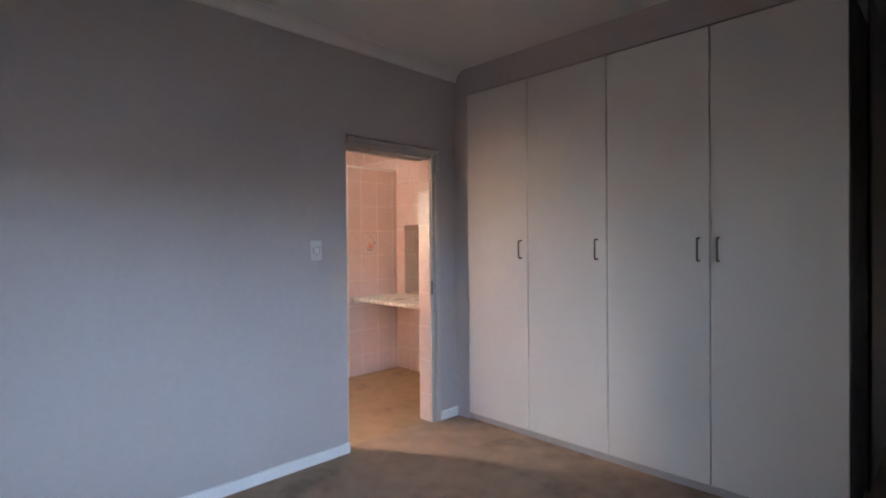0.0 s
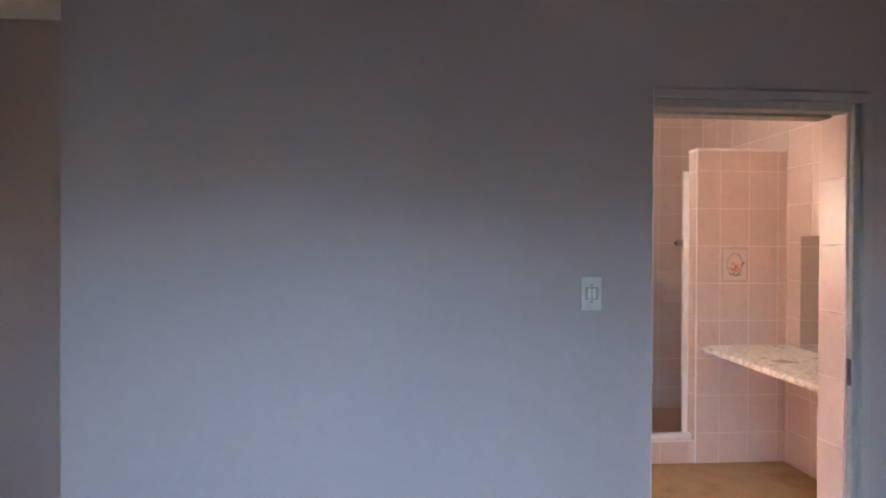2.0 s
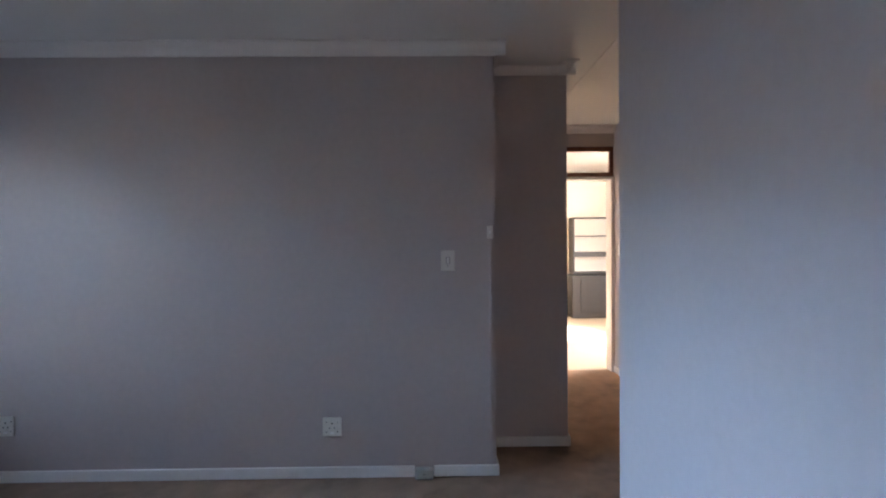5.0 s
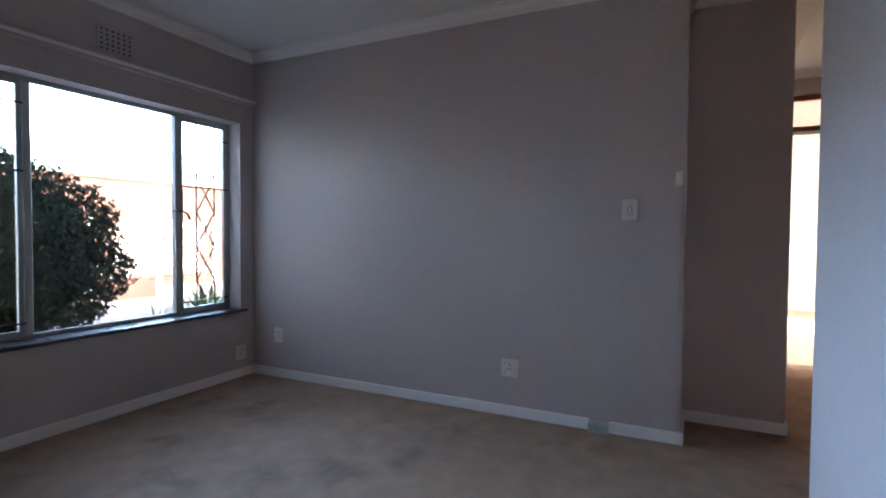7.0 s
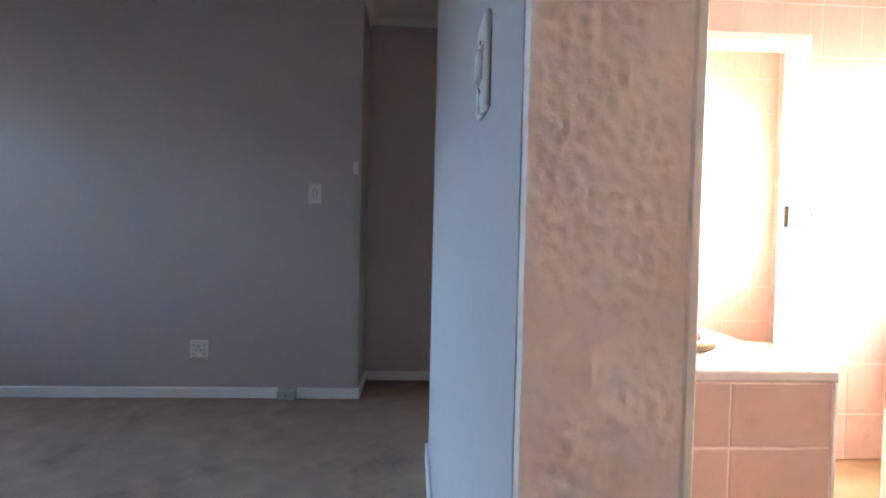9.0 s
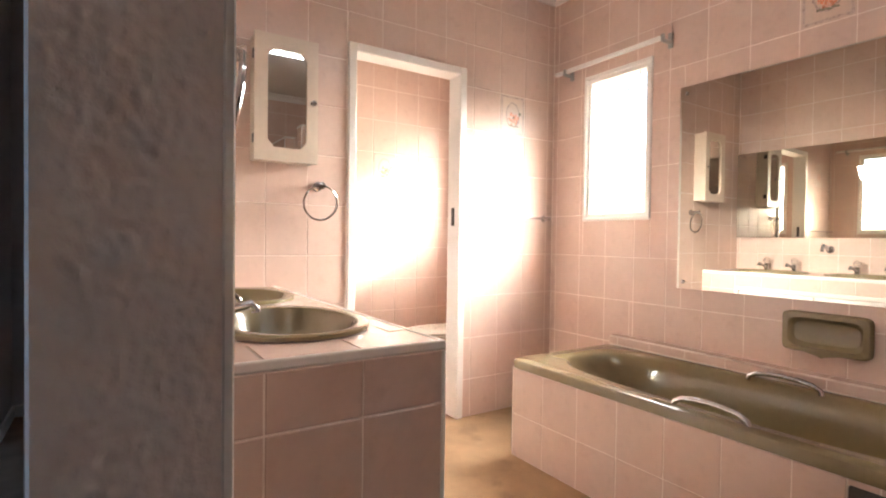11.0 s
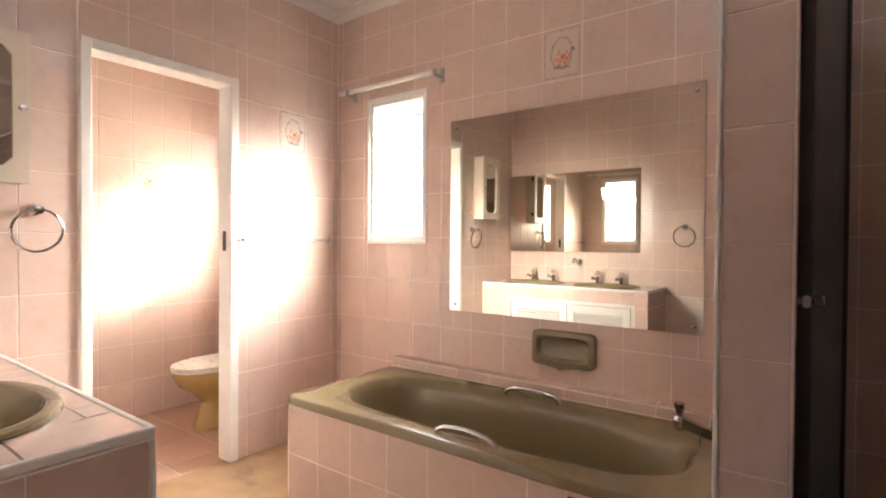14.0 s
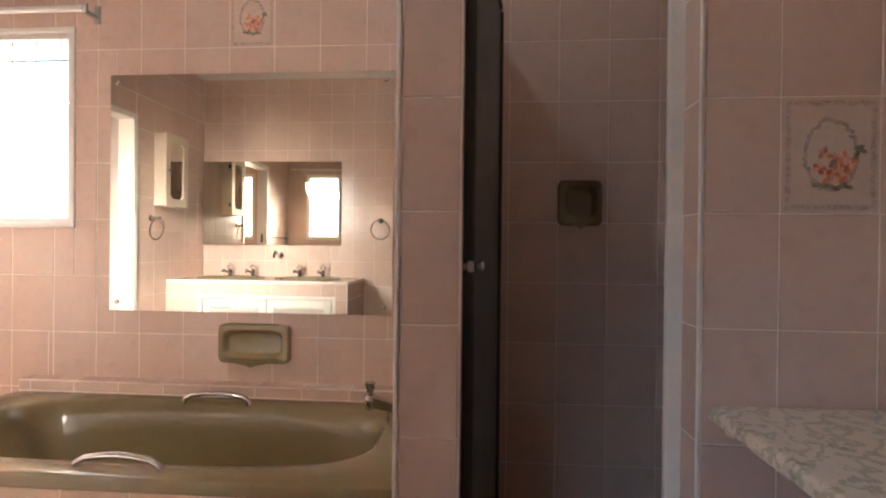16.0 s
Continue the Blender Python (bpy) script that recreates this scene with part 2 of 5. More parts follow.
def tube(path, r, sides=10, bm=None, closed=False):
    """A round bar along a path of points."""
    pts = [Vector(p) for p in path]
    rings = []
    up = None
    for i, p in enumerate(pts):
        if closed:
            d = (pts[(i + 1) % len(pts)] - pts[i - 1]).normalized()
        else:
            d = (pts[min(i + 1, len(pts) - 1)] - pts[max(i - 1, 0)]).normalized()
        if up is None:
            up = Vector((0, 0, 1)) if abs(d.z) < 0.9 else Vector((1, 0, 0))
        side = d.cross(up).normalized()
        up = side.cross(d).normalized()
        rings.append([p + r * (math.cos(a) * side + math.sin(a) * up) for a in (2 * math.pi * k / sides for k in range(sides))])
    if closed:
        rings.append(rings[0])
    made = loft(rings, not closed, not closed)
    if closed:
        bmesh.ops.remove_doubles(made, verts=made.verts[:], dist=1e-5)
    if bm is None:
        return made
    me = bpy.data.meshes.new("tmp")
    made.to_mesh(me)
    made.free()
    bm.from_mesh(me)
    bpy.data.meshes.remove(me)
    return bm


def turned(profile, sides=20, centre=(0, 0, 0), axis="z"):
    """A body of revolution from (radius, height) rows."""
    put = {"z": lambda r, a, h: (r * math.cos(a), r * math.sin(a), h),
           "x": lambda r, a, h: (h, r * math.cos(a), r * math.sin(a)),
           "y": lambda r, a, h: (r * math.cos(a), h, r * math.sin(a))}[axis]
    c = Vector(centre)
    return loft([[c + Vector(put(r, 2 * math.pi * k / sides, h)) for k in range(sides)] for r, h in profile])


def oval(cx, cy, z, a, b, n=2.0, count=48):
    """A superellipse ring."""
    ring = []
    for k in range(count):
        t = 2 * math.pi * k / count
        c, s = math.cos(t), math.sin(t)
        ring.append((cx + a * math.copysign(abs(c) ** (2 / n), c), cy + b * math.copysign(abs(s) ** (2 / n), s), z))
    return ring


def structure(name, bm, material, label, category, smooth=False):
    return tagged(part(name, bm, material, None, "", smooth), label, category, kind="structure")


def rects(u0, u1, v0, v1, holes):
    """A rectangle less some holes, as rectangles."""
    left = [(u0, u1, v0, v1)]
    for a0, a1, b0, b1 in holes:
        nxt = []
        for p0, p1, q0, q1 in left:
            if a0 >= p1 or a1 <= p0 or b0 >= q1 or b1 <= q0:
                nxt.append((p0, p1, q0, q1))
                continue
            if a0 > p0:
                nxt.append((p0, a0, q0, q1))
            if a1 < p1:
                nxt.append((a1, p1, q0, q1))
            m0, m1 = max(p0, a0), min(p1, a1)
            if b0 > q0:
                nxt.append((m0, m1, q0, b0))
            if b1 < q1:
                nxt.append((m0, m1, b1, q1))
        left = nxt
    return left


TILE_MESHES = {}


def tile_mesh(w, h, depth, material, joint):
    key = (round(w, 3), round(h, 3), depth, material.name, joint.name)
    if key not in TILE_MESHES:
        c = 0.0022
        w, h = key[0], key[1]
        ring = lambda i, z: [(i, i, z), (w - i, i, z), (w - i, h - i, z), (i, h - i, z)]
        bed = depth - 0.0016
        bm = loft([ring(-0.0019, bed), ring(0, bed), ring(c * 0.7, depth)], cap_start=False)
        for f in bm.faces:
            f.material_index = 1 if all(v.co.z < bed + 0.0001 for v in f.verts) else 0
        TILE_MESHES[key] = mesh_of("tile", bm, material)
        TILE_MESHES[key].materials.append(joint)
    return TILE_MESHES[key]


def tiling(parent, frame_matrix, u_range, v_range, pitch, origin, holes=(), material=None, depth=0.006, gap=0.004, name="tile", joint=None):
    """Lays single tiles over a rectangle of the plane that frame_matrix gives (u, v, out)."""
    pu, pv = pitch
    i0, i1 = math.floor((u_range[0] - origin[0]) / pu), math.ceil((u_range[1] - origin[0]) / pu)
    j0, j1 = math.floor((v_range[0] - origin[1]) / pv), math.ceil((v_range[1] - origin[1]) / pv)
    for i in range(i0, i1):
        for j in range(j0, j1):
            a0, a1 = max(origin[0] + i * pu, u_range[0]), min(origin[0] + (i + 1) * pu, u_range[1])
            b0, b1 = max(origin[1] + j * pv, v_range[0]), min(origin[1] + (j + 1) * pv, v_range[1])
            if a1 - a0 < 0.012 or b1 - b0 < 0.012:
                continue
            for p0, p1, q0, q1 in rects(a0, a1, b0, b1, holes):
                if p1 - p0 < 0.012 or q1 - q0 < 0.012:
                    continue
                ob = new(name, tile_mesh(p1 - p0 - gap, q1 - q0 - gap, depth, material or M_TILE, joint or M_GROUT))
                lift = random.uniform(-0.0006, 0.0006)
                ob.matrix_world = frame_matrix @ Matrix.Translation((p0 + gap / 2, q0 + gap / 2, lift))
                if parent is not None:
                    keep = ob.matrix_world.copy()
                    ob.parent = parent
                    ob.matrix_parent_inverse = parent.matrix_world.inverted()
                    ob.matrix_basis = keep


def plane_frame(place, u, v):
    u, v = Vector(u), Vector(v)
    w = u.cross(v)
    m = Matrix((u, v, w)).transposed().to_4x4()
    m.translation = place
    return m


PU, PV = 0.2075, 0.2575
CEIL = 2.70

# ---- structure: floors and ceilings ----
structure("floor_bedroom", boxes((-3.43, 5.0, -3.95, 0.075, -0.2, 0.0), (-3.5, -0.085, 0.075, 1.25, -0.2, 0.0)), M_CARPET,
          "worn brown carpet with dark stains on the bedroom and hall floor", "floor")
structure("floor_bathroom", boxes((-0.035, 3.95, 0.075, 2.75, -0.2, 0.0)), M_BCARPET, "tan short-pile carpet laid through the pink bathroom", "floor")
floor_wc = structure("floor_toilet", boxes((-1.35, -0.035, 1.02, 2.75, -0.2, -0.006)), M_GROUT, "square terracotta floor tiles with grey joints in the toilet room", "floor")
structure("floor_far_room", boxes((-8.0, -3.43, -2.6, 3.1, -0.2, 0.002)), M_FARFLOOR, "pale sunlit floor of the room beyond the hall", "floor")
structure("ceiling_bedroom", boxes((-1.35, 5.0, -3.95, 0.07, CEIL, CEIL + 0.12)), M_CEIL, "plain off-white painted bedroom ceiling board", "ceiling")
structure("ceiling_hall", boxes((-3.5, -0.04, 0.07, 1.3, CEIL + 0.02, CEIL + 0.14), (-3.5, -1.35, -0.1, 0.07, CEIL + 0.02, CEIL + 0.14)), M_CEIL,
          "off-white hall ceiling of large boards", "ceiling")
structure("ceiling_strip", boxes((-3.4, -0.1, 0.31, 0.33, CEIL + 0.013, CEIL + 0.02)), M_CEIL, "thin cover strip over a joint of the hall ceiling", "trim")
structure("ceiling_bathroom", boxes((-1.4, 3.95, 0.07, 2.8, 2.76, 2.88)), M_CEIL, "plain off-white painted bathroom ceiling", "ceiling")
structure("ceiling_far_room", boxes((-8.0, -3.5, -2.6, 3.2, 2.76, 2.88)), M_CEIL, "white ceiling of the far room", "ceiling")

# ---- structure: walls ----
DX0 = 2.055
structure("wall_bedroom_bath", boxes((0.0, DX0 - 0.006, 0.0, 0.146, 0, 2.78), (DX0 - 0.006, 2.888, 0.0, 0.146, 2.068, 2.78), (2.888, 3.95, 0.0, 0.146, 0, 2.78), (2.8215, 2.888, 0.022, 0.146, 0, 2.068)), M_WALL,
          "smooth grey-painted wall between bedroom and bathroom", "wall")
rev = bmesh.new()
NY, NZ = 44, 560
grid = [[rev.verts.new((DX0 + 0.001 + 0.0026 * (noise.noise((j * 0.40, k * 0.32, 0.0)) + 0.7 * noise.noise((j * 0.55, k * 0.5, 7.0))) * math.sin(math.pi * j / NY) ** 0.3 if 0 < j < NY else DX0 - 0.0045, 0.001 + 0.149 * j / NY, 2.067 * k / NZ))
         for j in range(NY + 1)] for k in range(NZ + 1)]
for k in range(NZ):
    for j in range(NY):
        rev.faces.new((grid[k][j], grid[k][j + 1], grid[k + 1][j + 1], grid[k + 1][j]))
structure("door_reveal", rev, M_REVEAL, "rough beige plaster reveal of the bathroom doorway", "wall", smooth=True)
WB = -0.91
structure("wall_west", boxes((WB - 0.15, WB, -3.95, -0.45, 0, 2.78), (-1.503, WB - 0.15, -0.60, -0.45, 0, 2.78), (-1.503, -1.353, -0.45, 0.115, 0, 2.78)), M_WALL,
          "grey-painted bedroom wall with a stepped-back end", "wall")
structure("wall_hall_south", boxes((-3.43, -1.503, -0.03, 0.115, 0, 2.78)), M_WALL, "grey-painted side wall of the hall", "wall")
WX0, WX1, WZ0, WZ1, WY = -0.77, 1.16, 0.565, 2.10, -3.78
structure("wall_window", boxes((WB - 0.15, WX0, WY - 0.22, WY, 0, 2.78), (WX1, 5.0, WY - 0.22, WY, 0, 2.78), (WX0, WX1, WY - 0.22, WY, 0, WZ0), (WX0, WX1, WY - 0.22, WY, WZ1, 2.78)), M_WALL,
          "grey-painted bedroom wall with a wide steel window", "wall")
# The recess past the cupboards is made up so that this end stays dark.
structure("wall_east", boxes((3.70, 3.85, -2.46, 0.0, 0, 2.78), (4.85, 5.0, -3.78, -2.46, 0, 2.78), (3.70, 4.85, -2.46, -2.31, 0, 2.78)), M_WALL,
          "grey bedroom wall behind the built-in cupboards", "wall")
structure("wall_bulkhead", boxes((3.075, 3.70, -2.455, 0.0, 2.50, CEIL), (3.075, 3.70, -0.135, 0.0, 0.0, 2.50)), M_WALL,
          "grey-painted bulkhead and side filler around the built-in cupboards", "wall")
structure("wall_hall_north", boxes((-3.43, -2.372, 1.155, 1.30, 0, 2.78), (-2.372, -1.29, 1.155, 1.30, 2.085, 2.78), (-2.372, -1.29, 1.215, 1.30, 0, 2.085)), M_WALL,
          "grey-painted hall wall around a closed door", "wall")
corner = [(-0.085, 0.97), (-1.16, 0.97)] + [(-1.16 - 0.17 * math.sin(a), 1.14 - 0.17 * math.cos(a)) for a in (0.26, 0.52, 0.78, 1.05, 1.31, 1.57)] + [(-1.33, 1.40), (-1.213, 1.40), (-1.213, 1.067), (-0.085, 1.067)]
structure("wall_toilet_front", prism(corner, 0, 2.78), M_WALL, "grey-painted wall with a rounded corner beside the hall door", "wall", smooth=True)
structure("wall_toilet_west", boxes((-1.36, -1.2035, 1.40, 2.8, 0, 2.78)), M_GROUT, "pale grouted wall backing of the toilet room", "wall")
FX = -3.35
structure("wall_hall_end", boxes((FX - 0.15, FX, -0.03, 0.36, 0, 2.78), (FX - 0.15, FX, 1.17, 1.30, 0, 2.78), (FX - 0.15, FX, 0.36, 1.17, 2.50, 2.78)), M_WALL,
          "grey-painted end wall of the hall around a doorway", "wall")
structure("wall_far_room", boxes((-8.0, -7.6, -2.6, 3.2, 0, 2.8), (-7.6, -3.58, -2.75, -2.6, 0, 2.8), (-7.6, -5.2, 3.05, 3.2, 0, 2.8), (-3.9, -3.43, 3.05, 3.2, 0, 2.8),
                                 (-5.2, -3.9, 3.05, 3.2, 0, 0.9), (-5.2, -3.9, 3.05, 3.2, 2.1, 2.8), (-3.58, -3.43, 1.30, 3.05, 0, 2.8), (-3.58, -3.43, -2.6, -0.03, 0, 2.8)), M_ROOMWHITE,
          "warm white walls of the far room", "wall")
structure("roof", boxes((-8.4, 5.4, -4.5, 2.95, 2.9, 3.05)), M_ROOF, "plain sheet roof over the house", "roof")

# bathroom shell, carrying the tiles
TY0, TX0 = 1.14, -0.085
TDZ = 2.09
wall_t = structure("wall_toilet_door", boxes((TX0, 0.0165, 0.146, 1.14, 0, 2.76), (TX0, 0.0165, 1.815, 2.6025, 0, 2.76), (TX0, 0.0165, 1.14, 1.815, TDZ, 2.76)), M_GROUT,
                   "pink-tiled bathroom wall with the toilet doorway", "wall")
BWX0, BWX1, BWZ0, BWZ1 = 0.297, 0.787, 1.225, 2.142
TWX0, TWX1 = -0.93, -0.44
wall_m = structure("wall_bath_mirror", boxes((0.0165, BWX0, 2.6025, 2.80, 0, 2.76), (BWX1, 3.95, 2.6025, 2.80, 0, 2.76), (BWX0, BWX1, 2.6025, 2.80, 0, BWZ0), (BWX0, BWX1, 2.6025, 2.80, BWZ1, 2.76),
                                             (-1.207, TWX0, 2.6025, 2.80, 0, 2.76), (TWX1, 0.0165, 2.6025, 2.80, 0, 2.76), (TWX0, TWX1, 2.6025, 2.80, 0, BWZ0), (TWX0, TWX1, 2.6025, 2.80, BWZ1, 2.76)), M_GROUT,
                   "pink-tiled bathroom wall above the bath with a small window", "wall")
wall_r = structure("wall_bath_east", boxes((3.7825, 3.95, 0.146, 2.6025, 0, 2.76)), M_GROUT, "pink-tiled bathroom end wall behind the dressing counter", "wall")
wall_v = structure("wall_bath_vanity", boxes((0.0165, DX0 - 0.006, 0.146, 0.1505, 0, 2.76), (DX0 - 0.006, 2.822, 0.146, 0.1505, 2.075, 2.76), (2.822, 3.7825, 0.146, 0.1505, 0, 2.76)), M_GROUT,
                   "pink-tiled bathroom wall behind the vanity", "wall")
wall_p = structure("wall_shower_pier", boxes((2.4605, 2.6035, 1.5525, 2.6025, 0, 2.148)), M_GROUT, "narrow pink-tiled wall between bath and shower", "wall")
wall_n = structure("wall_shower_front", boxes((3.1375, 3.7825, 1.5825, 1.6815, 0, 2.148), (2.6035, 3.1375, 1.5865, 1.69, 0, 0.15)), M_GROUT,
                   "pink-tiled half-height shower wall beside the dressing counter", "wall")
structure("floor_shower", boxes((2.6035, 3.7825, 1.70, 2.6025, 0.0, 0.05)), M_GTILE, "dull tiled shower floor behind a raised sill", "floor")

# ---- trim: cornices, skirtings, frames ----
def cornice(name, runs, material, label, drop=0.08, out=0.07):
    """Coved cornice; each run: start, end along x or y, wall line, axis, inward sign."""
    for a0, a1, line, axis, sign, top in runs:
        bm = bmesh.new()
        prof = [(0, 0), (0, -drop), (0.012, -drop), (0.018, -drop + 0.012)] + \
               [(0.018 + (out - 0.03) * (1 - math.cos(t)), -drop + 0.012 + (drop - 0.026) * math.sin(t)) for t in (0.3, 0.6, 0.9, 1.2, 1.5)] + [(out, -0.012), (out, 0)]
        ends = []
        for a in (a0, a1):
            ends.append([bm.verts.new((a, line + sign * p, top + q) if axis == "x" else (line + sign * p, a, top + q)) for p, q in prof])
        n = len(prof)
        for i in range(n):
            j = (i + 1) % n
            bm.faces.new((ends[0][i], ends[0][j], ends[1][j], ends[1][i]))
        bm.faces.new(ends[0])
        bm.faces.new(ends[1][::-1])
        bmesh.ops.recalc_face_normals(bm, faces=bm.faces[:])
        structure(name, bm, material, label, "cornice")


cornice("cornice_bedroom", [(-0.02, 3.075, 0.0, "x", -1, CEIL), (-3.78, -0.38, WB, "y", 1, CEIL), (-1.353, WB, -0.45, "x", 1, CEIL), (-0.45, 0.18, -1.353, "y", 1, CEIL + 0.02),
                            (WB, 5.0, WY, "x", 1, CEIL)], M_CORN, "white coved cornice round the bedroom ceiling")
cornice("cornice_hall", [(-3.43, -1.25, 0.115, "x", 1, CEIL + 0.02), (0.115, 1.155, FX, "y", 1, CEIL + 0.02), (-1.20, -0.085, 0.97, "x", -1, CEIL + 0.02)],
        M_CORN, "white coved cornice of the hall")
cornice("cornice_bathroom", [(0.02, 3.78, 2.6, "x", -1, 2.76), (0.15, 2.6, 0.02, "y", 1, 2.76), (0.02, 3.78, 0.153, "x", 1, 2.76), (0.15, 2.6, 3.78, "y", -1, 2.76)],
        M_CORN, "white coved cornice of the bathroom", drop=0.065, out=0.06)


def skirting(name, rows):
    bm = bmesh.new()
    for x0, x1, y0, y1 in rows:
        box(bm, x0, x1, y0, y1, 0.0, 0.072, bevel=0.005)
    return structure(name, bm, M_WHITE, "white-painted wooden skirting board", "skirting")


skirting("baseboard_bath_wall", [(-0.016, 2.055, -0.016, 0.0), (2.888, 3.075, -0.016, 0.0), (-0.016, 0.0, 0.0, 0.14)])
skirting("baseboard_west", [(WB, WB + 0.016, -3.78, -0.965), (WB, WB + 0.016, -0.845, -0.434), (-1.353, WB, -0.45, -0.434), (-1.353, -1.337, -0.434, 0.131), (-3.43, -1.353, 0.115, 0.131)])
skirting("baseboard_window", [(WB + 0.016, 4.85, WY, WY + 0.016)])
skirting("baseboard_hall", [(-3.43, -2.40, 1.139, 1.155), (-1.16, -0.085, 0.954, 0.97)])

# bathroom doorway: steel head and right jamb of a pocket door
structure("door_frame_bath", boxes((DX0, 2.888, -0.010, 0.012, 2.026, 2.060), (DX0, 2.812, -0.002, 0.05, 1.992, 2.026), (DX0, 2.812, 0.09, 0.158, 1.992, 2.066),
                                   (2.850, 2.888, -0.010, 0.02, 0, 2.026), bevel=0.004), M_FRAME, "beige steel frame of the bathroom doorway", "door frame")
structure("door_slot_bath", boxes((2.818, 2.848, -0.002, 0.02, 0, 2.024), bevel=0.003), M_STEELFRAME, "grey steel door stop in the bathroom door jamb", "door frame")
wall_j = structure("door_jamb_bath", boxes((2.8155, 2.8215, 0.022, 0.15, 0, 2.0)), M_GROUT, "pink-tiled jamb of the bathroom doorway", "door frame")
latch = thing("door_strike", "small worn steel strike plate in the bathroom door jamb", "strike plate", (2.818, 0.009, 1.02))
part("plate", boxes((-0.004, 0.001, -0.008, 0.008, -0.05, 0.05), bevel=0.001), M_DARKMETAL, latch)

# toilet doorway
structure("door_frame_toilet", boxes((TX0 - 0.01, 0.034, 1.100, 1.145, 0, 2.135), (TX0 - 0.01, 0.034, 1.812, 1.860, 0, 2.135), (TX0 - 0.01, 0.034, 1.145, 1.812, 2.088, 2.135), bevel=0.005), M_WHITE,
          "white-painted frame of the toilet doorway", "door frame")
strike = thing("door_strike", "dark latch plate in the white toilet door jamb", "strike plate", (-0.03, 1.812, 1.235))
part("plate", boxes((-0.014, 0.014, -0.006, 0.0, -0.055, 0.055), bevel=0.002), M_DARKMETAL, strike)

# hall end doorway with a fanlight
structure("door_frame_hall_end", boxes((FX - 0.16, FX + 0.012, 1.115, 1.17, 0, 2.13), (FX - 0.16, FX + 0.012, 0.36, 0.41, 0, 2.13), (FX - 0.16, FX + 0.012, 0.36, 1.17, 2.13, 2.165), bevel=0.006), M_WHITE,
          "cream steel frame of the hall end doorway", "door frame")
fan = thing("fanlight", "dark red timber fanlight window over the hall doorway", "fanlight", (FX - 0.06, 0.765, 2.165), kind="structure")
part("window_frame", boxes((-0.03, 0.03, -0.405, 0.405, 0, 0.05), (-0.03, 0.03, -0.405, 0.405, 0.285, 0.335), (-0.03, 0.03, 0.355, 0.405, 0.05, 0.285), (-0.03, 0.03, -0.405, -0.355, 0.05, 0.285), bevel=0.004), M_BROWNWOOD, fan)
pane = part("pane", boxes((-0.003, 0.003, -0.355, 0.355, 0.05, 0.285)), M_DIM_GLASS, fan)
pane.visible_shadow = False

# ---- windows ----
def bar(bm, a, b, r=0.005, sides=6):
    return tube([a, b], r, sides, bm)


win = thing("window_1", "wide steel-framed bedroom window with burglar bars in the casements", "window", (0, -3.925, 0), kind="structure")
MX = (-0.29, 0.68)
part("window_frame", boxes((WX0, WX1, -0.02, 0.02, WZ0, WZ0 + 0.03), (WX0, WX1, -0.02, 0.02, WZ1 - 0.03, WZ1), (WX0, WX0 + 0.03, -0.02, 0.02, WZ0, WZ1), (WX1 - 0.03, WX1, -0.02, 0.02, WZ0, WZ1), bevel=0.004), M_STEELFRAME, win)
for mx in MX:
    part("mullion", boxes((mx - 0.022, mx + 0.022, -0.025, 0.025, WZ0 + 0.03, WZ1 - 0.03), bevel=0.004), M_STEELFRAME, win)
for a, b in ((WX0 + 0.03, MX[0] - 0.022), (MX[1] + 0.022, WX1 - 0.03)):
    sash = part("casement", boxes((a, b, -0.012, 0.016, WZ0 + 0.03, WZ0 + 0.055), (a, b, -0.012, 0.016, WZ1 - 0.055, WZ1 - 0.03), (a, a + 0.025, -0.012, 0.016, WZ0 + 0.03, WZ1 - 0.03), (b - 0.025, b, -0.012, 0.016, WZ0 + 0.03, WZ1 - 0.03)), M_STEELFRAME, win)
    g = part("pane", boxes((a + 0.02, b - 0.02, -0.003, 0.003, WZ0 + 0.05, WZ1 - 0.05)), M_DIM_GLASS, sash)
    g.visible_shadow = False
    grid = bmesh.new()
    c, w = (a + b) / 2, (b - a) / 2 - 0.03
    for z in (WZ0 + 0.10, WZ1 - 0.55, WZ1 - 0.16):
        bar(grid, (a, 0.03, z), (b, 0.03, z), 0.0065)
    for x in (c - w * 0.45, c + w * 0.45):
        bar(grid, (x, 0.03, WZ0 + 0.05), (x, 0.03, WZ1 - 0.06), 0.0065)
    q = 0.27
    z0 = WZ0 + 0.12
    for k in range(4):
        z = z0 + k * q
        for s in (-1, 1):
            bar(grid, (c, 0.032, z), (c + s * w * 0.45, 0.032, z + q / 2), 0.006)
            bar(grid, (c + s * w * 0.45, 0.032, z + q / 2), (c, 0.032, z + q), 0.006)
    part("burglar_bar", grid, M_DARKMETAL, win, "diamond-pattern steel burglar bars")
g = part("pane", boxes((MX[0] + 0.022, MX[1] - 0.022, -0.003, 0.003, WZ0 + 0.03, WZ1 - 0.03)), M_DIM_GLASS, win)
g.visible_shadow = False
h = bmesh.new()
tube([(-0.262, 0.02, 1.36), (-0.262, 0.06, 1.36), (-0.29, 0.075, 1.36), (-0.33, 0.07, 1.345), (-0.365, 0.06, 1.30)], 0.008, 8, h)
part("handle", h, M_DARKMETAL, win, "dark curved casement handle", smooth=True)
part("window_sill", boxes((WX0 - 0.05, WX1 + 0.05, 0.0, 0.175, WZ0 - 0.022, WZ0 + 0.002), bevel=0.004), M_SILL, win, "dark quarry-tile window sill")

rail = thing("curtain_board", "grey-painted wooden curtain rail board above the bedroom window", "curtain rail", (0.3, WY, 2.29))
part("board", boxes((-1.20, 1.5, 0.0, 0.045, -0.03, 0.03), bevel=0.006), M_WALL, rail)
